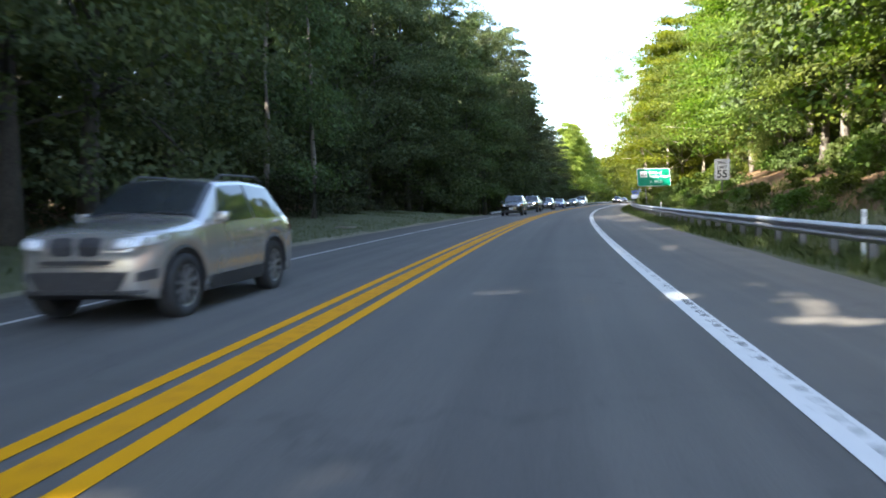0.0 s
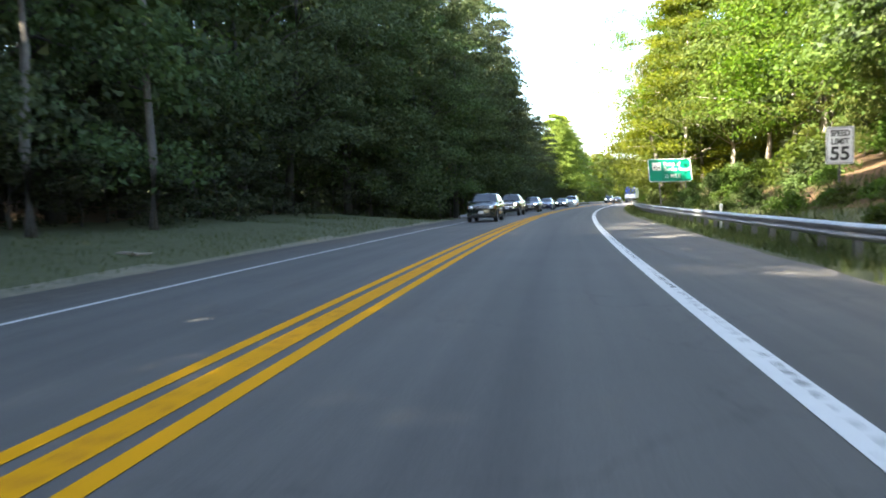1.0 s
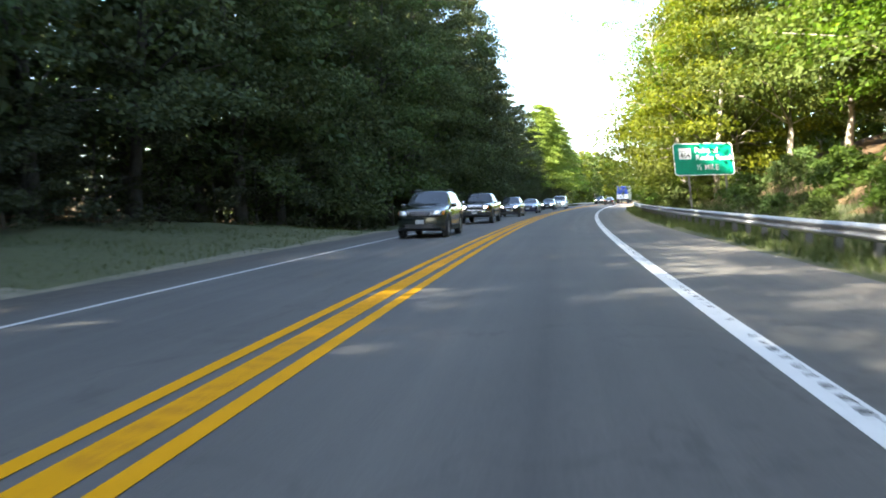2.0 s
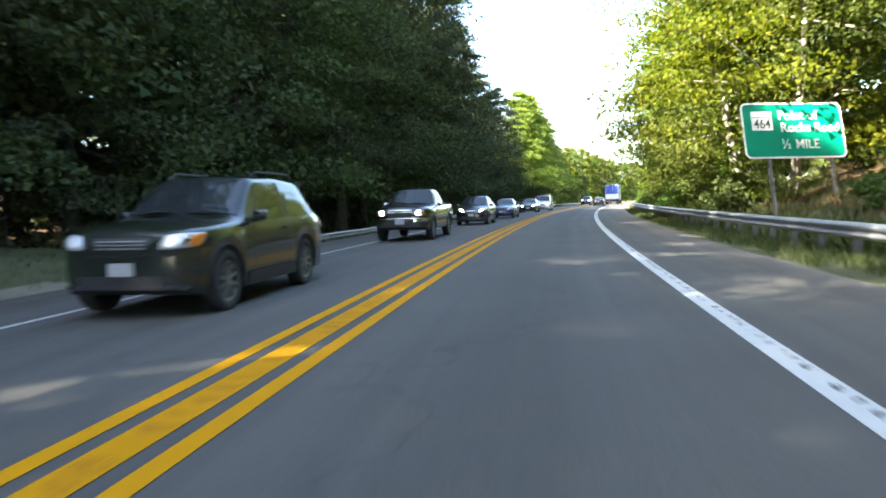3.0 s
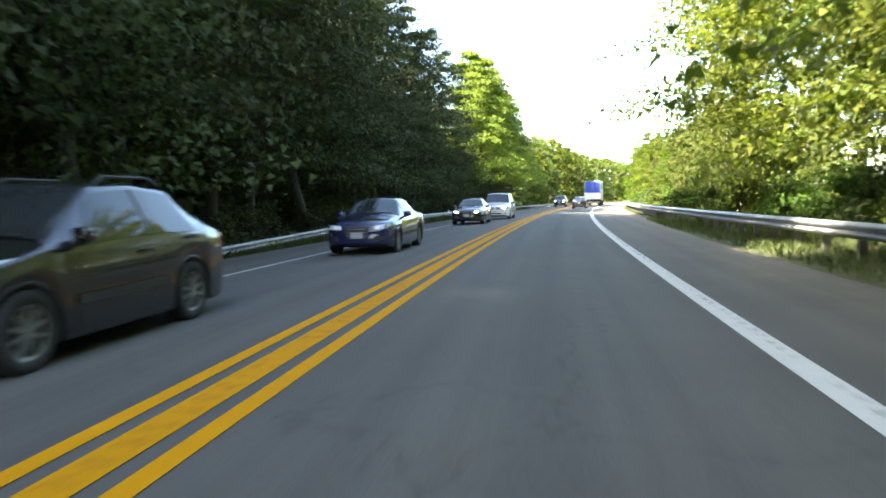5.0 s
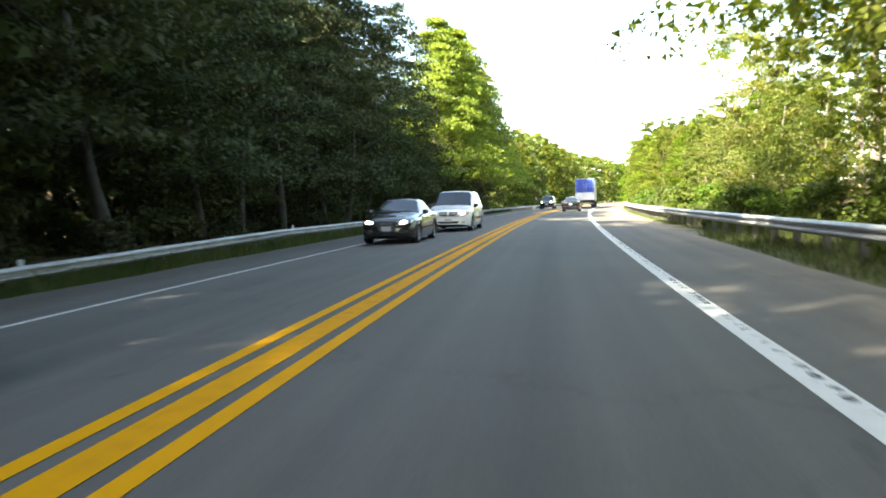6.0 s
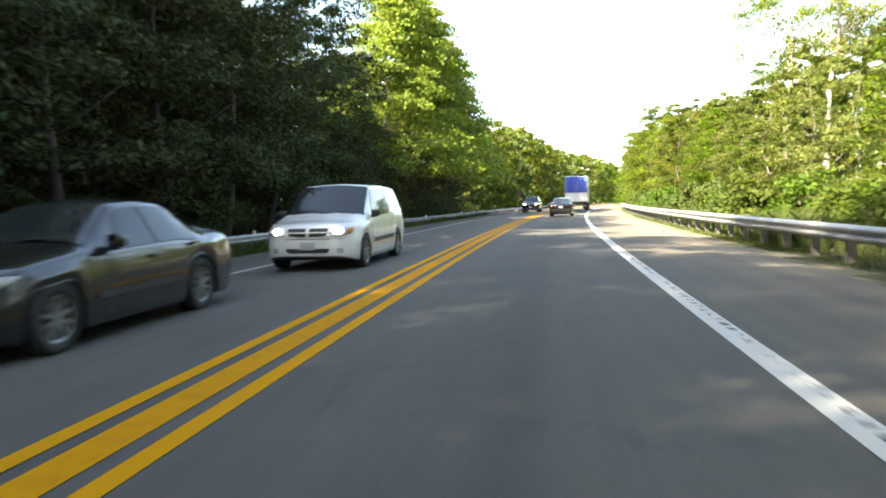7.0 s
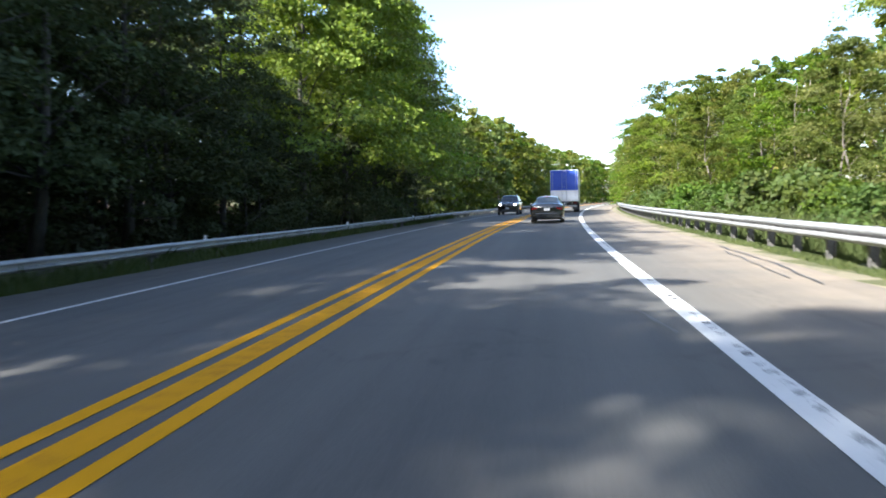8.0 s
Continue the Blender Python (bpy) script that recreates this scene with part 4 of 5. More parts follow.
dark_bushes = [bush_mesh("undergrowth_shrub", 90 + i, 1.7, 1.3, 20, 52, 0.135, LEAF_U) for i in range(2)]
plant(dark_bushes, spots, "leafy undergrowth shrub with shade-toned leaves at the forest edge", "shrub", "undergrowth shrubs", used)


def grass_stuff(name, bands, per_m, seed, label):
    rng = np.random.default_rng(seed)
    vs = []
    for s0, s1, oa, ob, hgt in bands:
        n = int((s1 - s0) * per_m)
        s = rng.uniform(s0, s1, n)
        o = rng.uniform(oa, ob, n)
        keep = np.array([noise.noise((a * 0.4, b * 0.8, 1)) for a, b in zip(s, o)]) > -0.42
        s, o = s[keep], o[keep]
        n = len(s)
        h = np.interp(s, SS, TH)
        x = np.interp(s, SS, RX) + o * np.cos(h)
        y = np.interp(s, SS, RY) - o * np.sin(h)
        z = ground_z(s, o) - 0.03
        ang = rng.uniform(0, 6.283, n)
        L = hgt * (0.5 + rng.random(n))
        w = 0.005 + 0.006 * rng.random(n)
        lean = rng.normal(size=(n, 2)) * 0.35 * L[:, None]
        base = np.stack([x, y, z], 1)
        side = np.stack([np.cos(ang) * w, np.sin(ang) * w, np.zeros(n)], 1)
        mid = base + np.stack([lean[:, 0] * 0.35, lean[:, 1] * 0.35, L * 0.6], 1)
        tip = base + np.stack([lean[:, 0], lean[:, 1], L], 1)
        vs.append(np.stack([base - side, base + side, mid + side * 0.8, tip, mid - side * 0.8], 1).reshape(-1, 3))
    v = np.concatenate(vs)
    ob = from_arrays(name, v, np.arange(len(v)).reshape(-1, 5), GRASS_BLADE)
    tagged(ob, label, "grass", kind="stuff")


grass_stuff("grass", [(2, 70, 8.25, 9.6, 0.34), (66, 240, 8.2, 9.6, 0.38), (2, 66, 7.15, 8.3, 0.24), (66, 130, 6.8, 8.3, 0.22), (130, 240, 7.6, 8.3, 0.07), (2, 100, 9.4, 12.5, 0.3)], 150, 5, "tall weedy grass along the guardrail")
grass_stuff("grass", [(4, 80, -14.5, -6.6, 0.13), (80, 200, -8.4, -6.5, 0.22), (100, 200, -7.7, -6.75, 0.42), (100, 200, -7.7, -6.75, 0.36)], 130, 6, "short mown grass on the shaded verge")


grass_stuff("grass", [(139, 178, 7.45, 8.3, 0.09), (139, 178, 8.2, 9.9, 0.5)], 520, 7, "sunlit tall grass behind the guardrail")


def fallen_branch():
    p = at(33.8, -8.4, float(ground_z(33.8, -8.4)) + 0.05)
    root = empty("fallen_branch", pose(p.x, p.y, p.z, 0, 0, -28), "pale dead branch lying on the mown verge", "branch")
    bm = bmesh.new()
    tube(bm, [(-0.7, 0, 0), (-0.25, 0.06, 0.03), (0.3, 0.01, 0.01), (0.75, 0.1, 0.05)], [0.06, 0.055, 0.045, 0.02], 7)
    part("limb", bm, PALE_BARK, root, smooth=True)
    bm = bmesh.new()
    tube(bm, [(0.1, 0.03, 0.02), (0.32, -0.18, 0.07), (0.5, -0.27, 0.1)], [0.03, 0.02, 0.008], 6)
    part("twig", bm, PALE_BARK, root, smooth=True)


fallen_branch()


# ---------------------------------------------------------------- vehicles
TYRE = grained("tyre_rubber", (0.012, 0.012, 0.012), (0.03, 0.03, 0.03), 6, 60, 0.85, 0, 0.2, 0.004)
RIM = grained("alloy_rim", (0.22, 0.22, 0.22), (0.34, 0.34, 0.345), 5, 50, 0.45, 0.7, 0.0)
TRIM = grained("black_plastic_trim", (0.015, 0.015, 0.016), (0.035, 0.035, 0.037), 5, 60, 0.6, 0, 0.1, 0.002)
CHROME = grained("chrome", (0.6, 0.6, 0.6), (0.72, 0.72, 0.72), 4, 40, 0.15, 1.0, 0.0)
CAR_GLASS = glass_material("car_glass")
PLATE_MAT = grained("number_plate_blank", (0.34, 0.34, 0.34), (0.46, 0.46, 0.46), 8, 60, 0.5, 0, 0.0)
LAMP_ON = lamp_material("headlamp_lit", (1.0, 0.94, 0.8), 4.0)
LAMP_OFF = grained("headlamp_lens", (0.45, 0.46, 0.47), (0.65, 0.66, 0.66), 9, 40, 0.12, 0.3, 0.0)
LAMP_BOWL = grained("lamp_reflector", (0.70, 0.71, 0.70), (0.82, 0.82, 0.80), 9, 40, 0.3, 0.2, 0.0)
AMBER = grained("amber_lens", (0.55, 0.16, 0.02), (0.7, 0.24, 0.03), 9, 40, 0.2, 0, 0.0)
RED_LENS = grained("red_lens", (0.13, 0.006, 0.005), (0.20, 0.01, 0.008), 9, 40, 0.2, 0, 0.0)
BRAKE_ON = lamp_material("tail_lamp_lit", (0.13, 0.005, 0.004), 0.03)


class Shell:
    """Lofted car body. Front is +y, nose at +L/2. top: roofline as (y, z); belt: (y, z); half: half width (y, w); roof: half width of the roof (y, w)."""

    def __init__(self, L, top, belt, half, roof, axles, wr, clear, soft=0.07):
        self.L, self.top, self.belt, self.half, self.roof, self.axles, self.wr, self.clear, self.soft = L, top, belt, half, roof, axles, wr, clear, soft

    def sec(self, y):
        d = self.soft * min(1.0, max(0.0, (self.L / 2 - abs(y)) / 0.12))
        ys = [y + d * q for q in (-1, -0.5, 0, 0.5, 1)]
        f = lambda t: float(np.mean(np.interp(ys, [p[0] for p in t], [p[1] for p in t])))
        zt, zb, w, wr = f(self.top), f(self.belt), f(self.half), f(self.roof)
        zb = min(zb, zt - 0.05)
        low = self.clear + 0.10 * (max(0, abs(y) - self.L / 2 + 0.35) / 0.35)
        arch = low
        for a in self.axles:
            e = abs(y - a)
            if e < self.wr * 1.2:
                arch = max(arch, math.sqrt(max(0, (self.wr * 1.2) ** 2 - e * e)) + self.wr * 0.98)
        arch = min(arch, zb - 0.14)
        zm = arch + (zb - arch) * 0.55
        cab = min(1.0, max(0.0, (zt - zb - 0.06) / 0.14))
        wr = w * 0.93 * (1 - cab) + wr * cab
        return [(0, low), (w * (0.86 if arch - low < 0.02 else 0.62), low), (w * 0.965, arch), (w, zm), (w * 0.965, zb), (wr + 0.02, zt - min(0.06, (zt - zb) * 0.4)), (wr * 0.84, zt), (0, zt + 0.035)]

    def curve(self, p, u):
        """Rounded profile through the section's points."""
        n = len(p)
        i = min(int(u), n - 2)
        t = u - i
        g = lambda k: np.array((-p[1][0], p[1][1]) if k < 0 else ((-p[-2][0], p[-2][1]) if k >= n else p[k]), float)
        a, b, c, d = g(i - 1), g(i), g(i + 1), g(i + 2)

        def slope(q, r, s):
            v = s - q
            return v / (np.linalg.norm(v) or 1) * min(np.linalg.norm(r - q), np.linalg.norm(s - r))
        m0, m1 = slope(a, b, c), slope(b, c, d)
        if i < 2:
            m0, m1 = c - b, c - b
        h = (2 * t ** 3 - 3 * t * t + 1) * b + (t ** 3 - 2 * t * t + t) * m0 + (3 * t * t - 2 * t ** 3) * c + (t ** 3 - t * t) * m1
        return float(h[0]), float(h[1])

    def at(self, y, u, side=1, off=0.0):
        p = self.sec(y)
        x, z = self.curve(p, u)
        x2, z2 = self.curve(p, min(u + 0.02, len(p) - 1))
        x1, z1 = self.curve(p, max(u - 0.02, 0))
        dx, dz = x2 - x1, z2 - z1
        n = math.hypot(dx, dz) or 1
        return Vector(((x + off * dz / n) * side, y, z - off * dx / n))

    def body(self):
        """The painted shell; underside and wheel arches take the second material."""
        bm = bmesh.new()
        h = self.L / 2
        ys = set(np.linspace(-h, h, 56))
        for a in self.axles:
            ys |= {a + self.wr * 1.2 * t for t in (-1.02, -0.99, -0.93, -0.8, -0.55, -0.25, 0, 0.25, 0.55, 0.8, 0.93, 0.99, 1.02)}
        ys = sorted(y for y in ys if -h <= y <= h)
        us = [0, 1, 2, 2.33, 2.67, 3, 3.33, 3.67, 4, 4.33, 4.67, 5, 5.25, 5.5, 5.75, 6, 6.33, 6.67, 7]
        rings = []
        for y in ys:
            p = self.sec(y)
            half = [self.curve(p, u) for u in us]
            pts = half + [(-x, z) for x, z in half[-2:0:-1]]
            rings.append([bm.verts.new((x, y, z)) for x, z in pts])
        n = len(rings[0])
        for a, c in zip(rings, rings[1:]):
            for k in range(n):
                f = bm.faces.new((a[k], c[k], c[(k + 1) % n], a[(k + 1) % n]))
                f.material_index = 1 if k < 2 or k >= n - 2 else 0
        for r in (rings[0], rings[-1]):
            m = len(us)
            for k in range(m - 1):
                q = [r[k], r[k + 1], r[(n - k - 1) % n], r[(n - k) % n]]
                q = list(dict.fromkeys(q))
                if len(q) > 2:
                    bm.faces.new(q)
        bmesh.ops.recalc_face_normals(bm, faces=bm.faces)
        return bm

    def patch(self, y0, y1, u0, u1, side=1, off=0.006, ny=6, nu=3, mirror=False, slant0=0.0, slant1=0.0):
        """A panel that follows the body between two lengths and two heights."""
        bm = bmesh.new()
        grid = []
        for i in range(ny + 1):
            row = []
            for j in range(nu + 1):
                t = j / nu
                a, c = y0 + slant0 * t, y1 + slant1 * t
                row.append(bm.verts.new(self.at(a + (c - a) * i / ny, u0 + (u1 - u0) * t, side, off)))
            if mirror:
                for j in range(nu - 1 if u1 >= 7 else nu, -1, -1):
                    t = j / nu
                    row.append(bm.verts.new(self.at(y0 + (y1 - y0) * i / ny, u0 + (u1 - u0) * t, -side, off)))
            grid.append(row)
        for a, c in zip(grid, grid[1:]):
            for k in range(len(a) - 1):
                bm.faces.new((a[k], c[k], c[k + 1], a[k + 1]))
        bmesh.ops.recalc_face_normals(bm, faces=bm.faces)
        return bm


def fitted(tree, corners, side=1, front=True, off=0.010, rnd=0.35, n=6, deep=0.05):
    """A rounded panel laid on the nose or tail of a body. corners: (x, z) low inner, low outer, top outer, top inner."""
    bm = bmesh.new()
    a, b, c, d = [Vector((x, z)) for x, z in corners]
    way = -1 if front else 1
    rows = []
    for i in range(n + 1):
        row = []
        for j in range(n + 1):
            s, t = 2 * i / n - 1, 2 * j / n - 1
            s, t = s * math.sqrt(1 - rnd * t * t / 2), t * math.sqrt(1 - rnd * s * s / 2)
            u, v = (s + 1) / 2, (t + 1) / 2
            q = a * (1 - u) * (1 - v) + b * u * (1 - v) + c * u * v + d * (1 - u) * v
            hit = tree.ray_cast(Vector((q.x, -4 * way, q.y)), Vector((0, way, 0)))[0]
            if hit is None:
                hit = tree.find_nearest(Vector((q.x, -2.2 * way, q.y)))[0]
            row.append(Vector((q.x * side, hit.y - way * off, q.y)))
        rows.append(row)
    vs = [[bm.verts.new(p) for p in row] for row in rows]
    for i in range(n):
        for j in range(n):
            bm.faces.new((vs[i][j], vs[i + 1][j], vs[i + 1][j + 1], vs[i][j + 1]))
    rim = [vs[i][0] for i in range(n)] + [vs[n][j] for j in range(n)] + [vs[i][n] for i in range(n, 0, -1)] + [vs[0][j] for j in range(n, 0, -1)]
    back = [bm.verts.new(v.co + Vector((0, way * deep, 0))) for v in rim]
    for k in range(len(rim)):
        bm.faces.new((rim[k], rim[(k + 1) % len(rim)], back[(k + 1) % len(rim)], back[k]))
    bmesh.ops.recalc_face_normals(bm, faces=bm.faces)
    return bm


def wheel_parts(root, x, y, r, w, side):
    wheel = new("wheel")
    wheel.parent = root
    wheel.matrix_basis = pose(x, y, r)
    bm = bmesh.new()
    n = 28
    prof = [(0.66 * r, -w / 2), (0.90 * r, -w / 2), (0.97 * r, -w * 0.46), (r, -w * 0.36), (r, w * 0.36), (0.97 * r, w * 0.46), (0.90 * r, w / 2), (0.66 * r, w / 2)]
    rings = [[bm.verts.new((d, math.cos(6.28318 * k / n) * q, math.sin(6.28318 * k / n) * q)) for q, d in prof] for k in range(n)]
    for k in range(n):
        a, c = rings[k], rings[(k + 1) % n]
        for j in range(len(prof)):
            bm.faces.new((a[j], a[(j + 1) % len(prof)], c[(j + 1) % len(prof)], c[j]))
    bmesh.ops.recalc_face_normals(bm, faces=bm.faces)
    part("tyre", bm, TYRE, wheel, "black rubber tyre", True)
    bm = bmesh.new()
    for k in range(10):
        m = Matrix.Rotation(6.28318 * k / 10, 4, "X")
        bmesh.ops.create_cube(bm, size=1, matrix=m @ Matrix.Translation((side * w * 0.38, 0, r * 0.38)) @ Matrix.Diagonal((0.03, r * 0.085, r * 0.54, 1)))
    bmesh.ops.create_cone(bm, cap_ends=True, segments=20, radius1=r * 0.17, radius2=r * 0.15, depth=0.05, matrix=Matrix.Translation((side * w * 0.38, 0, 0)) @ Matrix.Rotation(math.pi / 2, 4, "Y"))
    for k in range(n):
        q = [(math.cos(6.28318 * a / n) * rr, math.sin(6.28318 * a / n) * rr, d) for a in (k, k + 1) for rr, d in ((r * 0.68, 0.49), (r * 0.60, 0.42))]
        v = [bm.verts.new((side * w * d, cy, cz)) for cy, cz, d in q]
        bm.faces.new((v[0], v[1], v[3], v[2]))
    part("rim", bm, RIM, wheel, "silver alloy rim")
    bm = bmesh.new()
    bmesh.ops.create_cone(bm, cap_ends=True, segments=24, radius1=r * 0.67, radius2=r * 0.67, depth=w * 0.4, matrix=Matrix.Rotation(math.pi / 2, 4, "Y"))
    part("brake_drum", bm, TRIM, wheel, "dark brake behind the spokes")


# noses, as corners (x, z) of one side: lamp, bulb place, amber end
NOSES = {}
NOSES["silver_suv"] = dict(lamp=[(0.42, 0.85), (0.86, 0.90), (0.88, 1.01), (0.44, 0.99)], grille=[(0.035, 0.79), (0.30, 0.79), (0.32, 1.00), (0.03, 1.00)], intake=[(0, 0.36), (0.46, 0.36), (0.64, 0.62), (0, 0.62)],
                           slot=[(0, 0.69), (0.42, 0.69), (0.46, 0.745), (0, 0.745)], vent=[(0.67, 0.50), (0.84, 0.52), (0.85, 0.64), (0.69, 0.60)])
NOSES["dark_suv"] = dict(lamp=[(0.46, 0.82), (0.86, 0.84), (0.88, 1.02), (0.52, 1.00)], grille=[(0, 0.80), (0.34, 0.82), (0.40, 0.97), (0, 0.97)], intake=[(0, 0.40), (0.50, 0.40), (0.58, 0.52), (0, 0.52)])
NOSES["pickup"] = dict(lamp=[(0.50, 0.86), (0.80, 0.86), (0.82, 1.06), (0.52, 1.06)], grille=[(0, 0.87), (0.40, 0.87), (0.45, 1.06), (0, 1.06)], intake=[(0, 0.50), (0.42, 0.50), (0.52, 0.60), (0, 0.60)], fog=(0.62, 0.56))
NOSES["wagon"] = dict(lamp=[(0.36, 0.70), (0.76, 0.80), (0.84, 0.95), (0.42, 0.84)], grille=[(0, 0.60), (0.26, 0.62), (0.34, 0.79), (0, 0.78)], intake=[(0, 0.32), (0.46, 0.32), (0.56, 0.46), (0, 0.46)], fog=(0.66, 0.40))
NOSES["sedan"] = dict(lamp=[(0.38, 0.62), (0.80, 0.66), (0.86, 0.78), (0.40, 0.74)], grille=[(0, 0.40), (0.26, 0.40), (0.34, 0.74), (0, 0.74)], intake=[(0.44, 0.36), (0.68, 0.36), (0.72, 0.47), (0.48, 0.47)])
NOSES["van"] = dict(lamp=[(0.48, 0.70), (0.86, 0.73), (0.89, 0.87), (0.46, 0.86)], grille=[(0.035, 0.68), (0.38, 0.70), (0.42, 0.85), (0.035, 0.85)], intake=[(0, 0.36), (0.40, 0.36), (0.46, 0.45), (0, 0.45)], fog=(0.66, 0.41))


def car(name, m, label, paint, kind, lit=True, rails=False, chrome=False):
    """kind: suv, sedan, wagon, van or pickup."""
    k = {
        "suv": dict(L=4.75, W=0.95, roof=1.75, hood=1.16, nose=1.04, belt=1.12, cowl=1.02, roof0=0.22, roof1=-1.60, tail=-2.20, wr=0.385, wb=2.85, clear=0.26, rw=0.66, back=1.14),
        "sedan": dict(L=4.70, W=0.91, roof=1.43, hood=0.95, nose=0.80, belt=0.93, cowl=0.98, roof0=0.15, roof1=-0.90, tail=-1.75, wr=0.335, wb=2.78, clear=0.18, rw=0.56, back=1.02),
        "wagon": dict(L=4.45, W=0.90, roof=1.58, hood=1.02, nose=0.86, belt=1.02, cowl=1.15, roof0=0.20, roof1=-1.20, tail=-2.02, wr=0.34, wb=2.68, clear=0.19, rw=0.58, back=1.05),
        "van": dict(L=5.00, W=0.99, roof=1.76, hood=1.06, nose=0.90, belt=1.06, cowl=1.42, roof0=0.50, roof1=-1.95, tail=-2.38, wr=0.34, wb=3.03, clear=0.20, rw=0.73, back=1.08),
        "pickup": dict(L=5.50, W=0.98, roof=1.80, hood=1.20, nose=1.12, belt=1.18, cowl=1.05, roof0=0.40, roof1=-0.55, tail=-0.95, wr=0.40, wb=3.25, clear=0.38, rw=0.64, back=1.24),
    }[kind]
    if name == "silver_suv":
        k.update(L=4.50, W=0.93, roof=1.71, roof1=-1.55, tail=-2.10, wb=2.75)
    L, h, W = k["L"], k["L"] / 2, k["W"]
    bed = k["back"]
    top = [(-h, bed - 0.12), (-h + 0.06, bed)]
    if kind == "sedan":
        top += [(k["tail"], bed + 0.02), (k["roof1"], k["roof"] - 0.03)]
    elif kind == "pickup":
        top += [(k["tail"] - 0.02, bed), (k["tail"], bed + 0.1), (k["roof1"], k["roof"] - 0.02)]
    else:
        top = [(-h, bed - 0.1), (-h + 0.05, bed), (k["tail"] + 0.02, bed + 0.08), (k["roof1"], k["roof"] - 0.05)]
    top += [((k["roof1"] + k["roof0"]) / 2, k["roof"]), (k["roof0"], k["roof"] - 0.03), (k["cowl"], k["hood"] + 0.02), (h - 0.60, k["nose"] + 0.07), (h - 0.18, k["nose"] + 0.01), (h - 0.05, k["nose"] - 0.06), (h, k["nose"] - 0.16)]
    belt = [(-h, k["belt"] - 0.15), (-h + 0.3, k["belt"]), (k["cowl"], k["belt"] - 0.08), (h - 0.4, k["nose"] - 0.06), (h, k["nose"] - 0.26)]
    half = [(-h, W * 0.84), (-h + 0.12, W * 0.95), (-h + 0.6, W), (h - 0.9, W), (h - 0.50, W * 0.975), (h - 0.28, W * 0.93), (h - 0.13, W * 0.86), (h - 0.04, W * 0.76), (h, W * 0.64)]
    roof = [(-h, W * 0.8), (k["tail"], k["rw"] * 1.03), (k["roof1"], k["rw"]), (k["roof0"], k["rw"]), (k["cowl"], W * 0.86), (h, W * 0.8)]
    ax = (k["wb"] / 2 + 0.12, -k["wb"] / 2 + 0.12)
    sh = Shell(L, top, belt, half, roof, ax, k["wr"], k["clear"], 0.05 if kind == "pickup" else 0.10)
    root = empty(name, m, label, "car" if kind != "pickup" else "pickup truck", "vehicles on the road")
    bm = sh.body()
    tree = BVHTree.FromBMesh(bm)
    body = part("body", bm, paint, root, smooth=True)
    body.data.materials.append(TRIM)
    nose = NOSES.get(name) or NOSES.get(kind) or NOSES["dark_suv"]
    # glass
    part("windshield", sh.patch(k["roof0"] + 0.05, k["cowl"] - 0.02, 5.22, 7, 1, 0.012, 8, 6, True), CAR_GLASS, root, "dark windshield glass", True)
    gap = (0.06, 0.06) if kind in ("sedan", "pickup") else (0.10, 0.04)
    part("rear_window", sh.patch(k["tail"] + gap[0], k["roof1"] - gap[1], 5.3, 7, 1, 0.012, 8, 6, True), CAR_GLASS, root, "dark rear window", True)
    for side in (1, -1):
        bm = bmesh.new()
        y0, x0 = k["cowl"] + 0.03, 0.30 * side
        tube(bm, [(x0 + 0.38, y0, k["hood"] + 0.055), (x0 + 0.02, y0 - 0.05, k["hood"] + 0.10), (x0 - 0.30, y0 - 0.02, k["hood"] + 0.085)], [0.010] * 3, 5)
        part("wiper", bm, TRIM, root)
    y_front = k["cowl"] - 0.36
    y_mid = (k["roof0"] + k["roof1"]) / 2 + 0.1
    for sd in (1, -1):
        if kind == "pickup":
            part("side_window", sh.patch(k["roof1"] + 0.02, y_front, 4.12, 4.9, sd, 0.01, 6, 4, slant1=-0.42), CAR_GLASS, root, smooth=True)
        else:
            y_back = k["roof1"] - (0.18 if kind != "sedan" else 0.35)
            part("side_window", sh.patch(y_mid + 0.03, y_front, 4.12, 4.9, sd, 0.01, 6, 4, slant1=-0.42), CAR_GLASS, root, smooth=True)
            part("side_window", sh.patch(y_back, y_mid - 0.03, 4.12, 4.9, sd, 0.01, 6, 4, slant0=0.22), CAR_GLASS, root, smooth=True)
            part("window_pillar", sh.patch(y_mid - 0.03, y_mid + 0.03, 4.12, 4.9, sd, 0.008, 2, 4), TRIM, root, "black pillar between the side windows")
        for a in ax:
            wheel_parts(root, sd * (W - 0.13), a, k["wr"], 0.225, sd)
        # lamps
        lens = part("headlight", fitted(tree, nose["lamp"], sd, True, 0.012, 0.45), LAMP_OFF, root, "lit headlight" if lit else "clear headlight lens", True)
        a, b, c, d = nose["lamp"]
        at2 = lambda u, v: ((a[0] * (1 - u) + b[0] * u) * (1 - v) + (d[0] * (1 - u) + c[0] * u) * v, (a[1] * (1 - u) + b[1] * u) * (1 - v) + (d[1] * (1 - u) + c[1] * u) * v)
        if lit:
            part("bulb", fitted(tree, [at2(0.12, 0.12), at2(0.60, 0.12), at2(0.60, 0.92), at2(0.12, 0.92)], sd, True, 0.020, 0.9, deep=0.01), LAMP_ON, lens, "bright lit bulb", True)
        else:
            part("lamp_bowl", fitted(tree, [at2(0.14, 0.16), at2(0.48, 0.16), at2(0.48, 0.84), at2(0.14, 0.84)], sd, True, 0.018, 0.95, deep=0.006), LAMP_BOWL, lens, "bright reflector bowl", True)
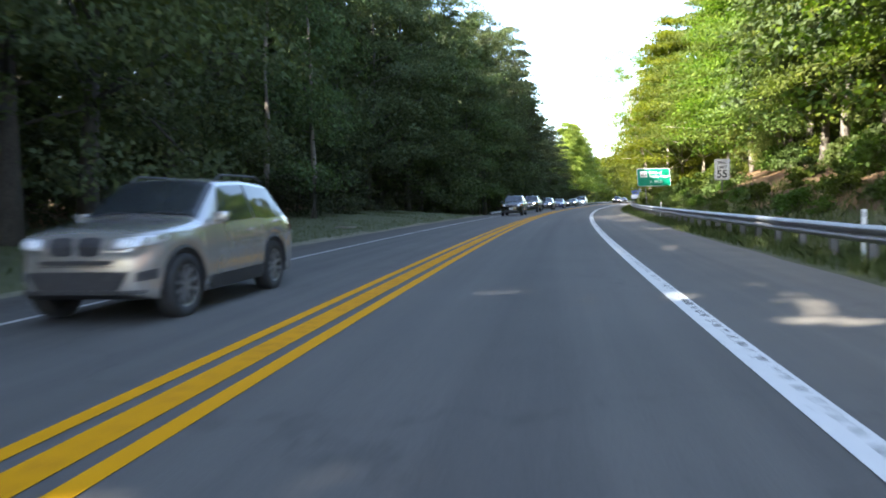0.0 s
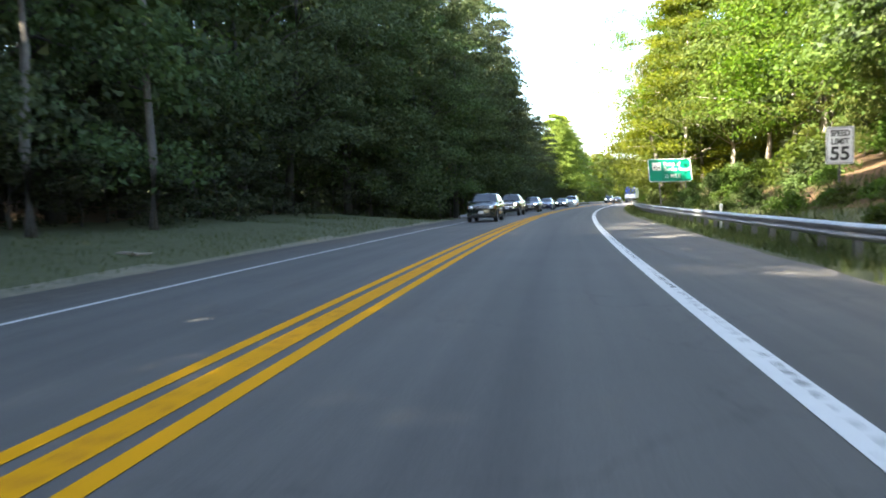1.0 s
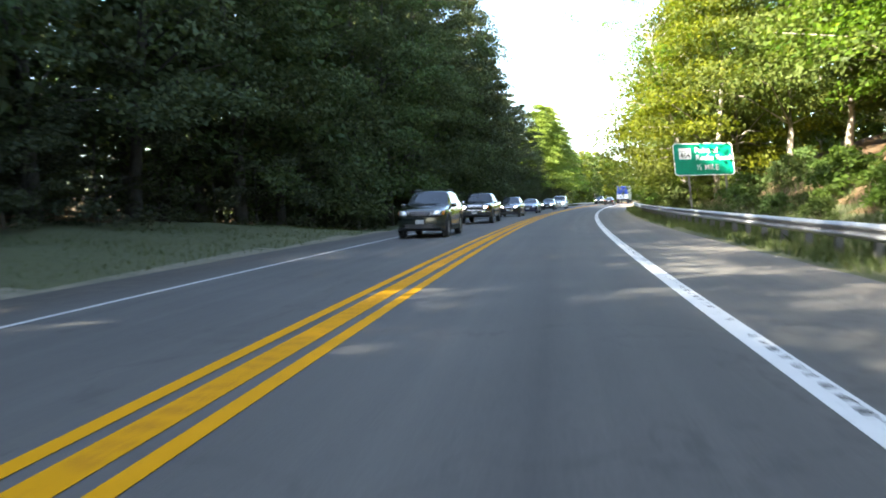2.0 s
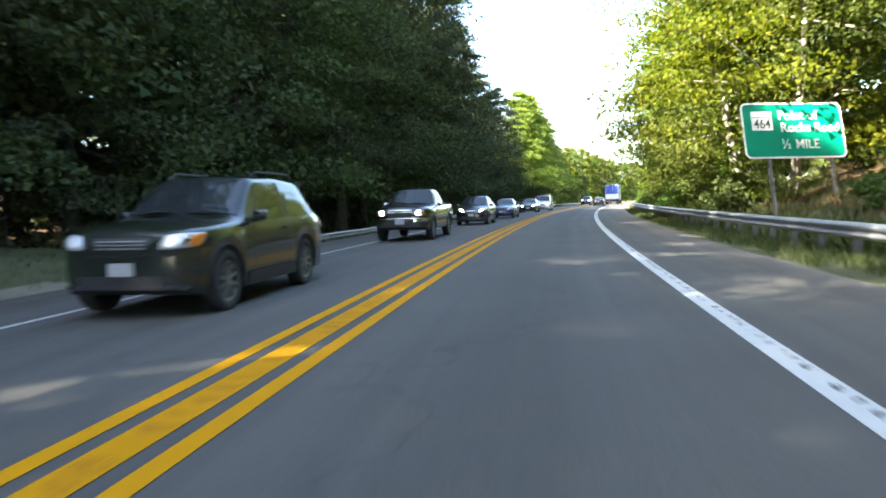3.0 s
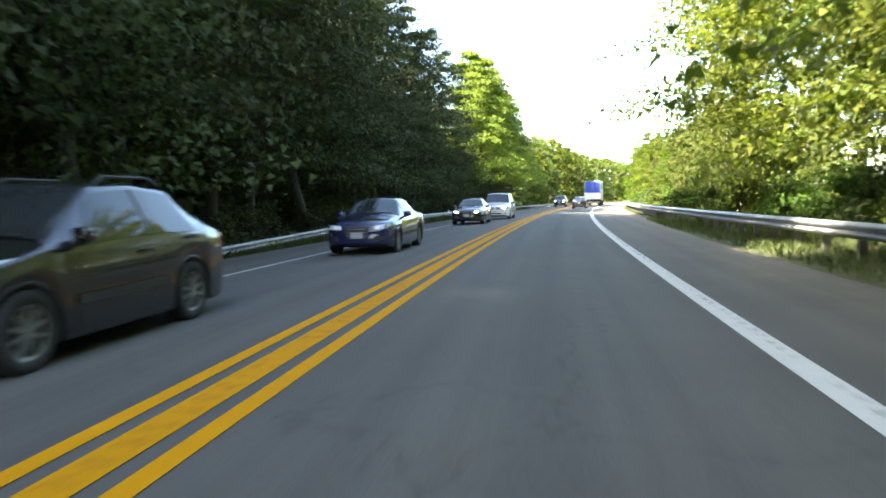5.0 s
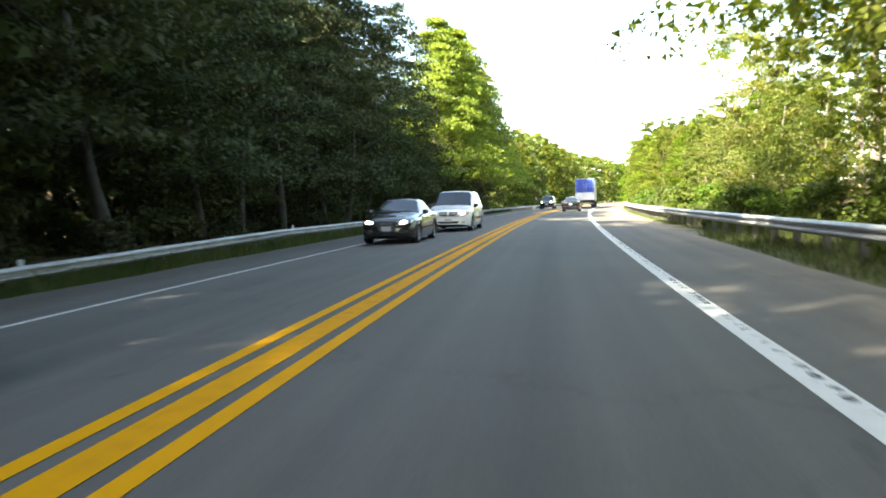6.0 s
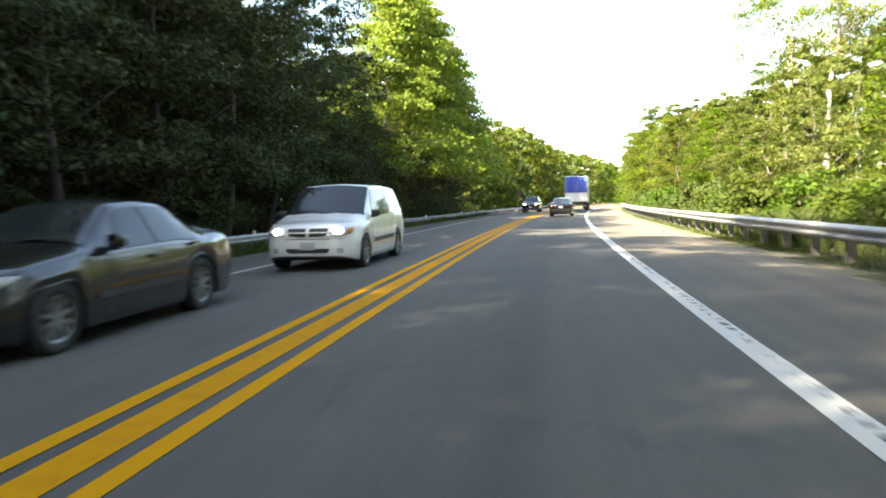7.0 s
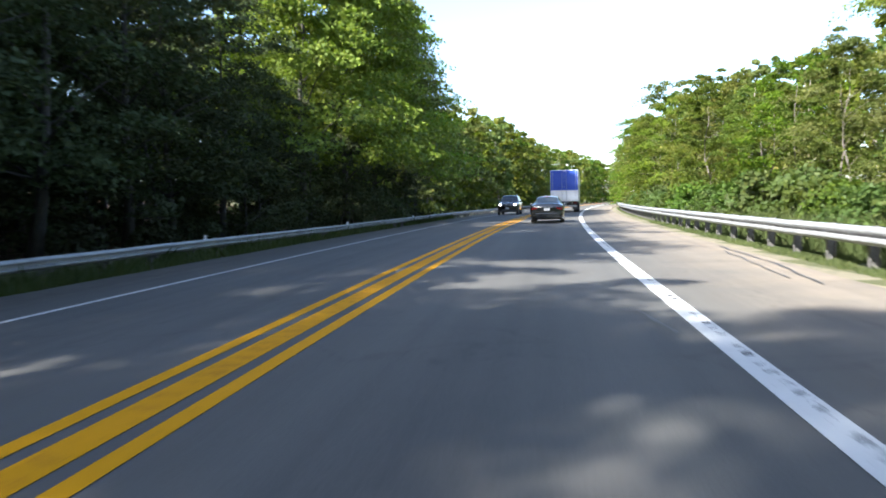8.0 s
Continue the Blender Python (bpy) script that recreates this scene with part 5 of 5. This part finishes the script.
        if kind in ("van", "pickup") or name == "dark_suv":
            part("turn_signal", fitted(tree, [at2(0.80, 0.06), at2(0.99, 0.06), at2(0.99, 0.90), at2(0.80, 0.90)], sd, True, 0.020, 0.4, deep=0.01), AMBER, root, "amber corner lamp", True)
        if "fog" in nose:
            x, z = nose["fog"]
            part("fog_lamp", fitted(tree, [(x - 0.07, z - 0.055), (x + 0.07, z - 0.055), (x + 0.07, z + 0.055), (x - 0.07, z + 0.055)], sd, True, 0.04 if kind == "pickup" else 0.012, 0.95, 4), TRIM if kind == "wagon" else LAMP_OFF, root, "round fog lamp")
        if "vent" in nose:
            part("corner_vent", fitted(tree, nose["vent"], sd, True, 0.012, 0.2, 4), TRIM, root, "black corner air vent")
        # side details
        part("taillight", sh.patch(-h + 0.004, -h + (0.13 if kind == "sedan" else 0.28), 3.5, 4.25, sd, 0.012, 4, 3), RED_LENS, root, "red taillight")
        bm = sh.patch(-k["wb"] / 2 + 0.65, k["wb"] / 2 - 0.45, 2.72 if kind != "suv" else 2.05, 2.9 if kind != "suv" else 2.5, sd, 0.014, 6, 2)
        part("side_moulding" if kind != "suv" else "sill_cladding", bm, TRIM, root)
        for a in ax:
            bm = bmesh.new()
            pts = []
            for q in range(15):
                ang = radians(8 + 164 * q / 14)
                yy = a + k["wr"] * 1.21 * math.cos(ang)
                p = sh.at(yy, 2.04, sd, 0.004)
                pts.append((p.x, yy, p.z))
            tube(bm, pts, [0.022 if kind in ("suv", "pickup") else 0.012] * len(pts), 6)
            part("arch_trim", bm, TRIM if kind in ("suv", "pickup") else paint, root, "wheel arch lip", True)
        for yd in (y_mid, k["cowl"] - 0.28, y_mid - 0.95):
            if kind == "pickup" and yd != k["cowl"] - 0.28:
                yd = k["roof1"] - 0.15
            part("door_seam", sh.patch(yd - 0.005, yd + 0.005, 2.3, 4.0, sd, 0.003, 1, 5), TRIM, root)
        for yd in (y_mid + 0.16, y_mid - 0.78):
            bm = bmesh.new()
            p = sh.at(yd, 3.72, sd, 0.03)
            box(bm, p.x - 0.015, p.x + 0.015, p.y - 0.09, p.y + 0.09, p.z - 0.015, p.z + 0.02, 0.006)
            part("door_handle", bm, paint if kind != "pickup" else CHROME, root)
            if kind == "pickup":
                break
        bm = bmesh.new()
        p = sh.at(y_front + 0.02, 4.12, sd, 0.10)
        box(bm, p.x - 0.10, p.x + 0.10, p.y - 0.05, p.y + 0.07, p.z - 0.005, p.z + 0.135, 0.04)
        box(bm, p.x - 0.11 if sd > 0 else p.x - 0.02, p.x + 0.02 if sd > 0 else p.x + 0.11, p.y - 0.03, p.y + 0.03, p.z - 0.03, p.z + 0.02, 0.01)
        part("wing_mirror", bm, CHROME if kind == "pickup" else (TRIM if kind == "van" else paint), root, smooth=True)
        if rails:
            bm = bmesh.new()
            tube(bm, [(sd * (k["rw"] - 0.03), k["roof0"] - 0.1, k["roof"] - 0.05), (sd * (k["rw"] - 0.04), k["roof0"] - 0.3, k["roof"] + 0.05), (sd * (k["rw"] - 0.04), k["roof1"] + 0.3, k["roof"] + 0.05), (sd * (k["rw"] - 0.03), k["roof1"] + 0.1, k["roof"] - 0.03)], [0.018] * 4, 6)
            part("roof_rail", bm, TRIM, root, "dark roof rail")
    # nose
    def both(c):
        """Corners mirrored into one piece across the middle."""
        (_, z0), (x1, z1), (x2, z2), (_, z3) = c
        return [(-x1, z1), (x1, z1), (x2, z2), (-x2, z2)]

    g = nose["grille"]
    zg0, zg1, gw = g[0][1], g[3][1], g[1][0]
    if g[0][0] > 0:
        for sd in (1, -1):
            part("grille", fitted(tree, g, sd, True, 0.016, 0.5 if name == "silver_suv" else 0.15), TRIM, root, "black kidney-shaped grille" if name == "silver_suv" else "black grille half")
        if kind == "van":
            for c in ([(-0.022, zg0), (0.022, zg0), (0.022, zg1), (-0.022, zg1)], [(-gw, (zg0 + zg1) / 2 - 0.012), (gw, (zg0 + zg1) / 2 - 0.012), (gw, (zg0 + zg1) / 2 + 0.012), (-gw, (zg0 + zg1) / 2 + 0.012)], [(-gw - 0.04, zg1), (gw + 0.04, zg1), (gw + 0.04, zg1 + 0.02), (-gw - 0.04, zg1 + 0.02)]):
                part("grille_bar", fitted(tree, c, 1, True, 0.026, 0.0), paint, root, "body-coloured grille cross")
    else:
        part("grille", fitted(tree, both(g), 1, True, 0.014, 0.25), TRIM, root, "black grille")
        if chrome:
            for z0, z1 in ((zg0 - 0.02, zg0 + 0.015), ((zg0 + zg1) / 2 - 0.03, (zg0 + zg1) / 2 + 0.03), (zg1 - 0.02, zg1 + 0.015)):
                q = gw * 0.96
                part("grille_bar", fitted(tree, [(-q, z0), (q, z0), (q + 0.03, z1), (-q - 0.03, z1)], 1, True, 0.026, 0.2), CHROME, root, "chrome grille bar")
        else:
            for q in range(1, 4):
                z = zg0 + (zg1 - zg0) * q / 4
                part("grille_bar", fitted(tree, [(-gw * 0.9, z - 0.006), (gw * 0.9, z - 0.006), (gw * 0.9, z + 0.006), (-gw * 0.9, z + 0.006)], 1, True, 0.022, 0.0, 4), STEEL, root)
    zb0, zb1 = k["clear"] + 0.12, {"silver_suv": 0.67}.get(name, zg0 - 0.05 if kind != "sedan" else 0.56)
    if kind == "pickup":
        part("front_bumper", fitted(tree, [(-0.90, 0.66), (0.90, 0.66), (0.91, 0.79), (-0.91, 0.79)], 1, True, 0.075, 0.1, 8, 0.16), CHROME, root, "chrome front bumper", True)
        part("valance", fitted(tree, [(-0.84, 0.46), (0.84, 0.46), (0.88, 0.65), (-0.88, 0.65)], 1, True, 0.055, 0.1, 8, 0.14), TRIM, root, "dark lower valance", True)
    else:
        part("bumper_seam", fitted(tree, [(-W * 0.90, zb1), (W * 0.90, zb1), (W * 0.90, zb1 + 0.012), (-W * 0.90, zb1 + 0.012)], 1, True, 0.003, 0.0, 8, 0.005), TRIM, root)
    lift = 0.06 if kind == "pickup" else 0.012
    if nose["intake"][0][0] > 0:
        for sd in (1, -1):
            part("air_intake", fitted(tree, nose["intake"], sd, True, lift, 0.3), TRIM, root, "black lower air intake")
    else:
        part("air_intake", fitted(tree, both(nose["intake"]), 1, True, lift, 0.1), TRIM, root, "black lower air intake")
    if "slot" in nose:
        part("air_slot", fitted(tree, both(nose["slot"]), 1, True, 0.012, 0.3), TRIM, root, "narrow black slot under the grille")
    if kind in ("suv", "wagon"):
        part("lip_spoiler", fitted(tree, [(-W * 0.80, k["clear"] + 0.09), (W * 0.80, k["clear"] + 0.09), (W * 0.84, k["clear"] + 0.15), (-W * 0.84, k["clear"] + 0.15)], 1, True, 0.02, 0.2, 8), TRIM, root, "dark lower lip")
    if name != "silver_suv":
        z = {"pickup": 0.66, "van": 0.50, "wagon": 0.56, "sedan": 0.50, "suv": 0.60}[kind]
        part("number_plate", fitted(tree, [(-0.155, z - 0.075), (0.155, z - 0.075), (0.155, z + 0.075), (-0.155, z + 0.075)], 1, True, 0.10 if kind == "pickup" else 0.03, 0.03, 3), PLATE_MAT, root, "blank pale number plate")
    # tail
    part("rear_bumper", fitted(tree, [(-W * 0.82, k["clear"] + 0.10), (W * 0.82, k["clear"] + 0.10), (W * 0.83, k["clear"] + 0.36), (-W * 0.83, k["clear"] + 0.36)], 1, False, 0.05, 0.15, 8, 0.12), CHROME if kind == "pickup" else paint, root, smooth=True)
    part("number_plate", fitted(tree, [(-0.155, bed - 0.36), (0.155, bed - 0.36), (0.155, bed - 0.21), (-0.155, bed - 0.21)], 1, False, 0.02, 0.03, 3), PLATE_MAT, root, "blank pale number plate")
    for sd in (1, -1):
        part("taillight", fitted(tree, [(W * 0.56, bed - 0.27), (W * 0.82, bed - 0.29), (W * 0.82, bed - 0.17), (W * 0.58, bed - 0.19)], sd, False, 0.012, 0.3), BRAKE_ON if name == "lead_sedan" else RED_LENS, root, "red taillight")
        if kind in ("sedan", "wagon"):
            bm = bmesh.new()
            bmesh.ops.create_cone(bm, cap_ends=True, segments=12, radius1=0.035, radius2=0.035, depth=0.14, matrix=pose(sd * W * 0.55, -h + 0.02, k["clear"] + 0.07, 90))
            part("tailpipe", bm, CHROME, root, "steel tailpipe")
    if name == "lead_sedan":
        part("boot_trim", fitted(tree, [(-W * 0.36, bed - 0.19), (W * 0.36, bed - 0.19), (W * 0.36, bed - 0.15), (-W * 0.36, bed - 0.15)], 1, False, 0.02, 0.1, 4), CHROME, root, "chrome strip over the number plate")
        part("high_brake_lamp", sh.patch(k["roof1"] - 0.10, k["roof1"] - 0.06, 6.7, 7, 1, 0.02, 1, 2, True), RED_LENS, root, "thin red lamp in the rear window")
    if kind == "pickup":
        bm = bmesh.new()
        box(bm, -W * 0.80, W * 0.80, -h + 0.10, k["tail"] - 0.12, bed + 0.02, bed + 0.045, 0.01)
        part("bed_cover", bm, TRIM, root, "black bed cover")
    return root


def on_road(s, o, back=False):
    p = at(s, o, float(road_z(o)) + 0.004)
    return pose(p.x, p.y, p.z, 0, 0, turn(s) + (180 if back else 0))


SILVER = car_paint("silver_paint", (0.38, 0.365, 0.34), 0.6)
DARK_GREEN = car_paint("dark_green_paint", (0.018, 0.024, 0.020), 0.3)
BLACK_PAINT = car_paint("black_paint", (0.012, 0.012, 0.013), 0.2)
OLIVE_PAINT = car_paint("dark_olive_paint", (0.022, 0.021, 0.017), 0.4)
BLUE_PAINT = car_paint("dark_blue_paint", (0.015, 0.02, 0.085), 0.3)
GREY_PAINT = car_paint("dark_grey_paint", (0.022, 0.023, 0.024), 0.4)
CREAM_PAINT = car_paint("white_paint", (0.70, 0.70, 0.67), 0.05)
CHARCOAL = car_paint("charcoal_paint", (0.010, 0.011, 0.012), 0.1)

car("silver_suv", on_road(8.0, -2.74, True), "silver sport utility car with twin black grilles in the oncoming lane", SILVER, "suv", lit=False, rails=True)
car("dark_suv", on_road(62.5, -2.68, True), "dark green sport utility car in the oncoming lane", DARK_GREEN, "suv", lit=False, rails=True)
car("black_pickup", on_road(78.9, -2.95, True), "black pickup truck with chrome grille and lit headlights", OLIVE_PAINT, "pickup", chrome=True)
car("black_wagon", on_road(93.8, -2.75, True), "black compact wagon with lit headlights and roof rails", BLACK_PAINT, "wagon", rails=True, chrome=True)
car("blue_sedan", on_road(107.1, -2.65, True), "dark blue sedan in the oncoming lane", BLUE_PAINT, "sedan", lit=False)
car("grey_sedan", on_road(129.1, -2.95, True), "dark grey sedan with bright headlights by the centre line", GREY_PAINT, "sedan")
car("white_minivan", on_road(137.8, -2.35, True), "white minivan with lit headlights in the oncoming lane", CREAM_PAINT, "van")
car("distant_suv", on_road(205.0, -2.4, True), "dark sport utility car approaching far down the road", BLACK_PAINT, "suv", rails=True)
car("lead_sedan", on_road(180.0, 2.15), "charcoal sedan with red taillights seen from behind", CHARCOAL, "sedan", lit=False)


def box_truck(m):
    root = empty("box_truck", m, "white and blue box truck seen from behind", "truck", "vehicles on the road")
    BLUE = grained("blue_truck_panel", (0.015, 0.04, 0.26), (0.03, 0.075, 0.38), 0.6, 30, 0.4, 0, 0.02, 0.002)
    WHITE = grained("white_truck_panel", (0.66, 0.66, 0.66), (0.78, 0.78, 0.77), 0.8, 30, 0.45, 0, 0.03, 0.002)
    W, z0, z1, y0, y1 = 1.28, 1.05, 4.0, 0.0, 8.2
    bm = bmesh.new()
    box(bm, -W, W, y0, y1, z0, z1, 0.04)
    part("cargo_box", bm, WHITE, root, "white cargo box")
    for x0, x1 in ((-W + 0.02, -0.004), (0.004, W - 0.02)):
        bm = bmesh.new()
        box(bm, x0, x1, y0 - 0.03, y0 - 0.004, z0 + 1.05, z1 - 0.03, 0.01)
        part("door_panel", bm, BLUE, root, "blue upper rear door")
        bm = bmesh.new()
        box(bm, x0, x1, y0 - 0.03, y0 - 0.004, z0 + 0.10, z0 + 1.04, 0.01)
        part("door_panel", bm, WHITE, root, "white lower rear door")
    for x in (-W + 0.2, -0.2, 0.2, W - 0.2):
        bm = bmesh.new()
        tube(bm, [(x, y0 - 0.05, z0 + 0.12), (x, y0 - 0.05, z1 - 0.16)], [0.016, 0.016], 6)
        part("lock_bar", bm, STEEL, root)
    for sd in (1, -1):
        bm = bmesh.new()
        box(bm, sd * W - 0.02, sd * W + 0.03, y0 - 0.035, y0 + 0.05, z0, z1, 0.01)
        part("corner_post", bm, STEEL, root)
        bm = bmesh.new()
        box(bm, sd * 1.0 - 0.12, sd * 1.0 + 0.12, y0 - 0.05, y0, z0 - 0.22, z0 - 0.10, 0.015)
        part("taillight", bm, RED_LENS, root, "red taillight")
        for y in (1.6, 2.8, 10.0):
            wheel_parts(root, sd * 1.06, y, 0.50, 0.30 if y == 10.0 else 0.5, sd)
        bm = bmesh.new()
        box(bm, sd * 0.55 - 0.04, sd * 0.55 + 0.04, y0 + 0.1, y0 + 0.2, 0.56, z0, 0.01)
        part("bumper_hanger", bm, TRIM, root)
        bm = bmesh.new()
        box(bm, sd * 1.0 - 0.28, sd * 1.0 + 0.28, 0.9, 0.915, 0.25, z0, 0.004)
        part("mud_flap", bm, TRIM, root, "black mud flap")
    bm = bmesh.new()
    box(bm, -1.15, 1.15, y0 + 0.02, y0 + 0.14, 0.50, 0.64, 0.02)
    part("rear_bumper", bm, STEEL, root)
    bm = bmesh.new()
    box(bm, -0.45, 0.45, y0 + 0.3, 10.6, 0.70, z0, 0.02)
    part("chassis", bm, TRIM, root)
    bm = bmesh.new()
    box(bm, -1.15, 1.15, 8.6, 10.9, 0.75, 2.9, 0.15)
    part("cab", bm, WHITE, root, "white truck cab")


box_truck(on_road(208.5, 2.35))
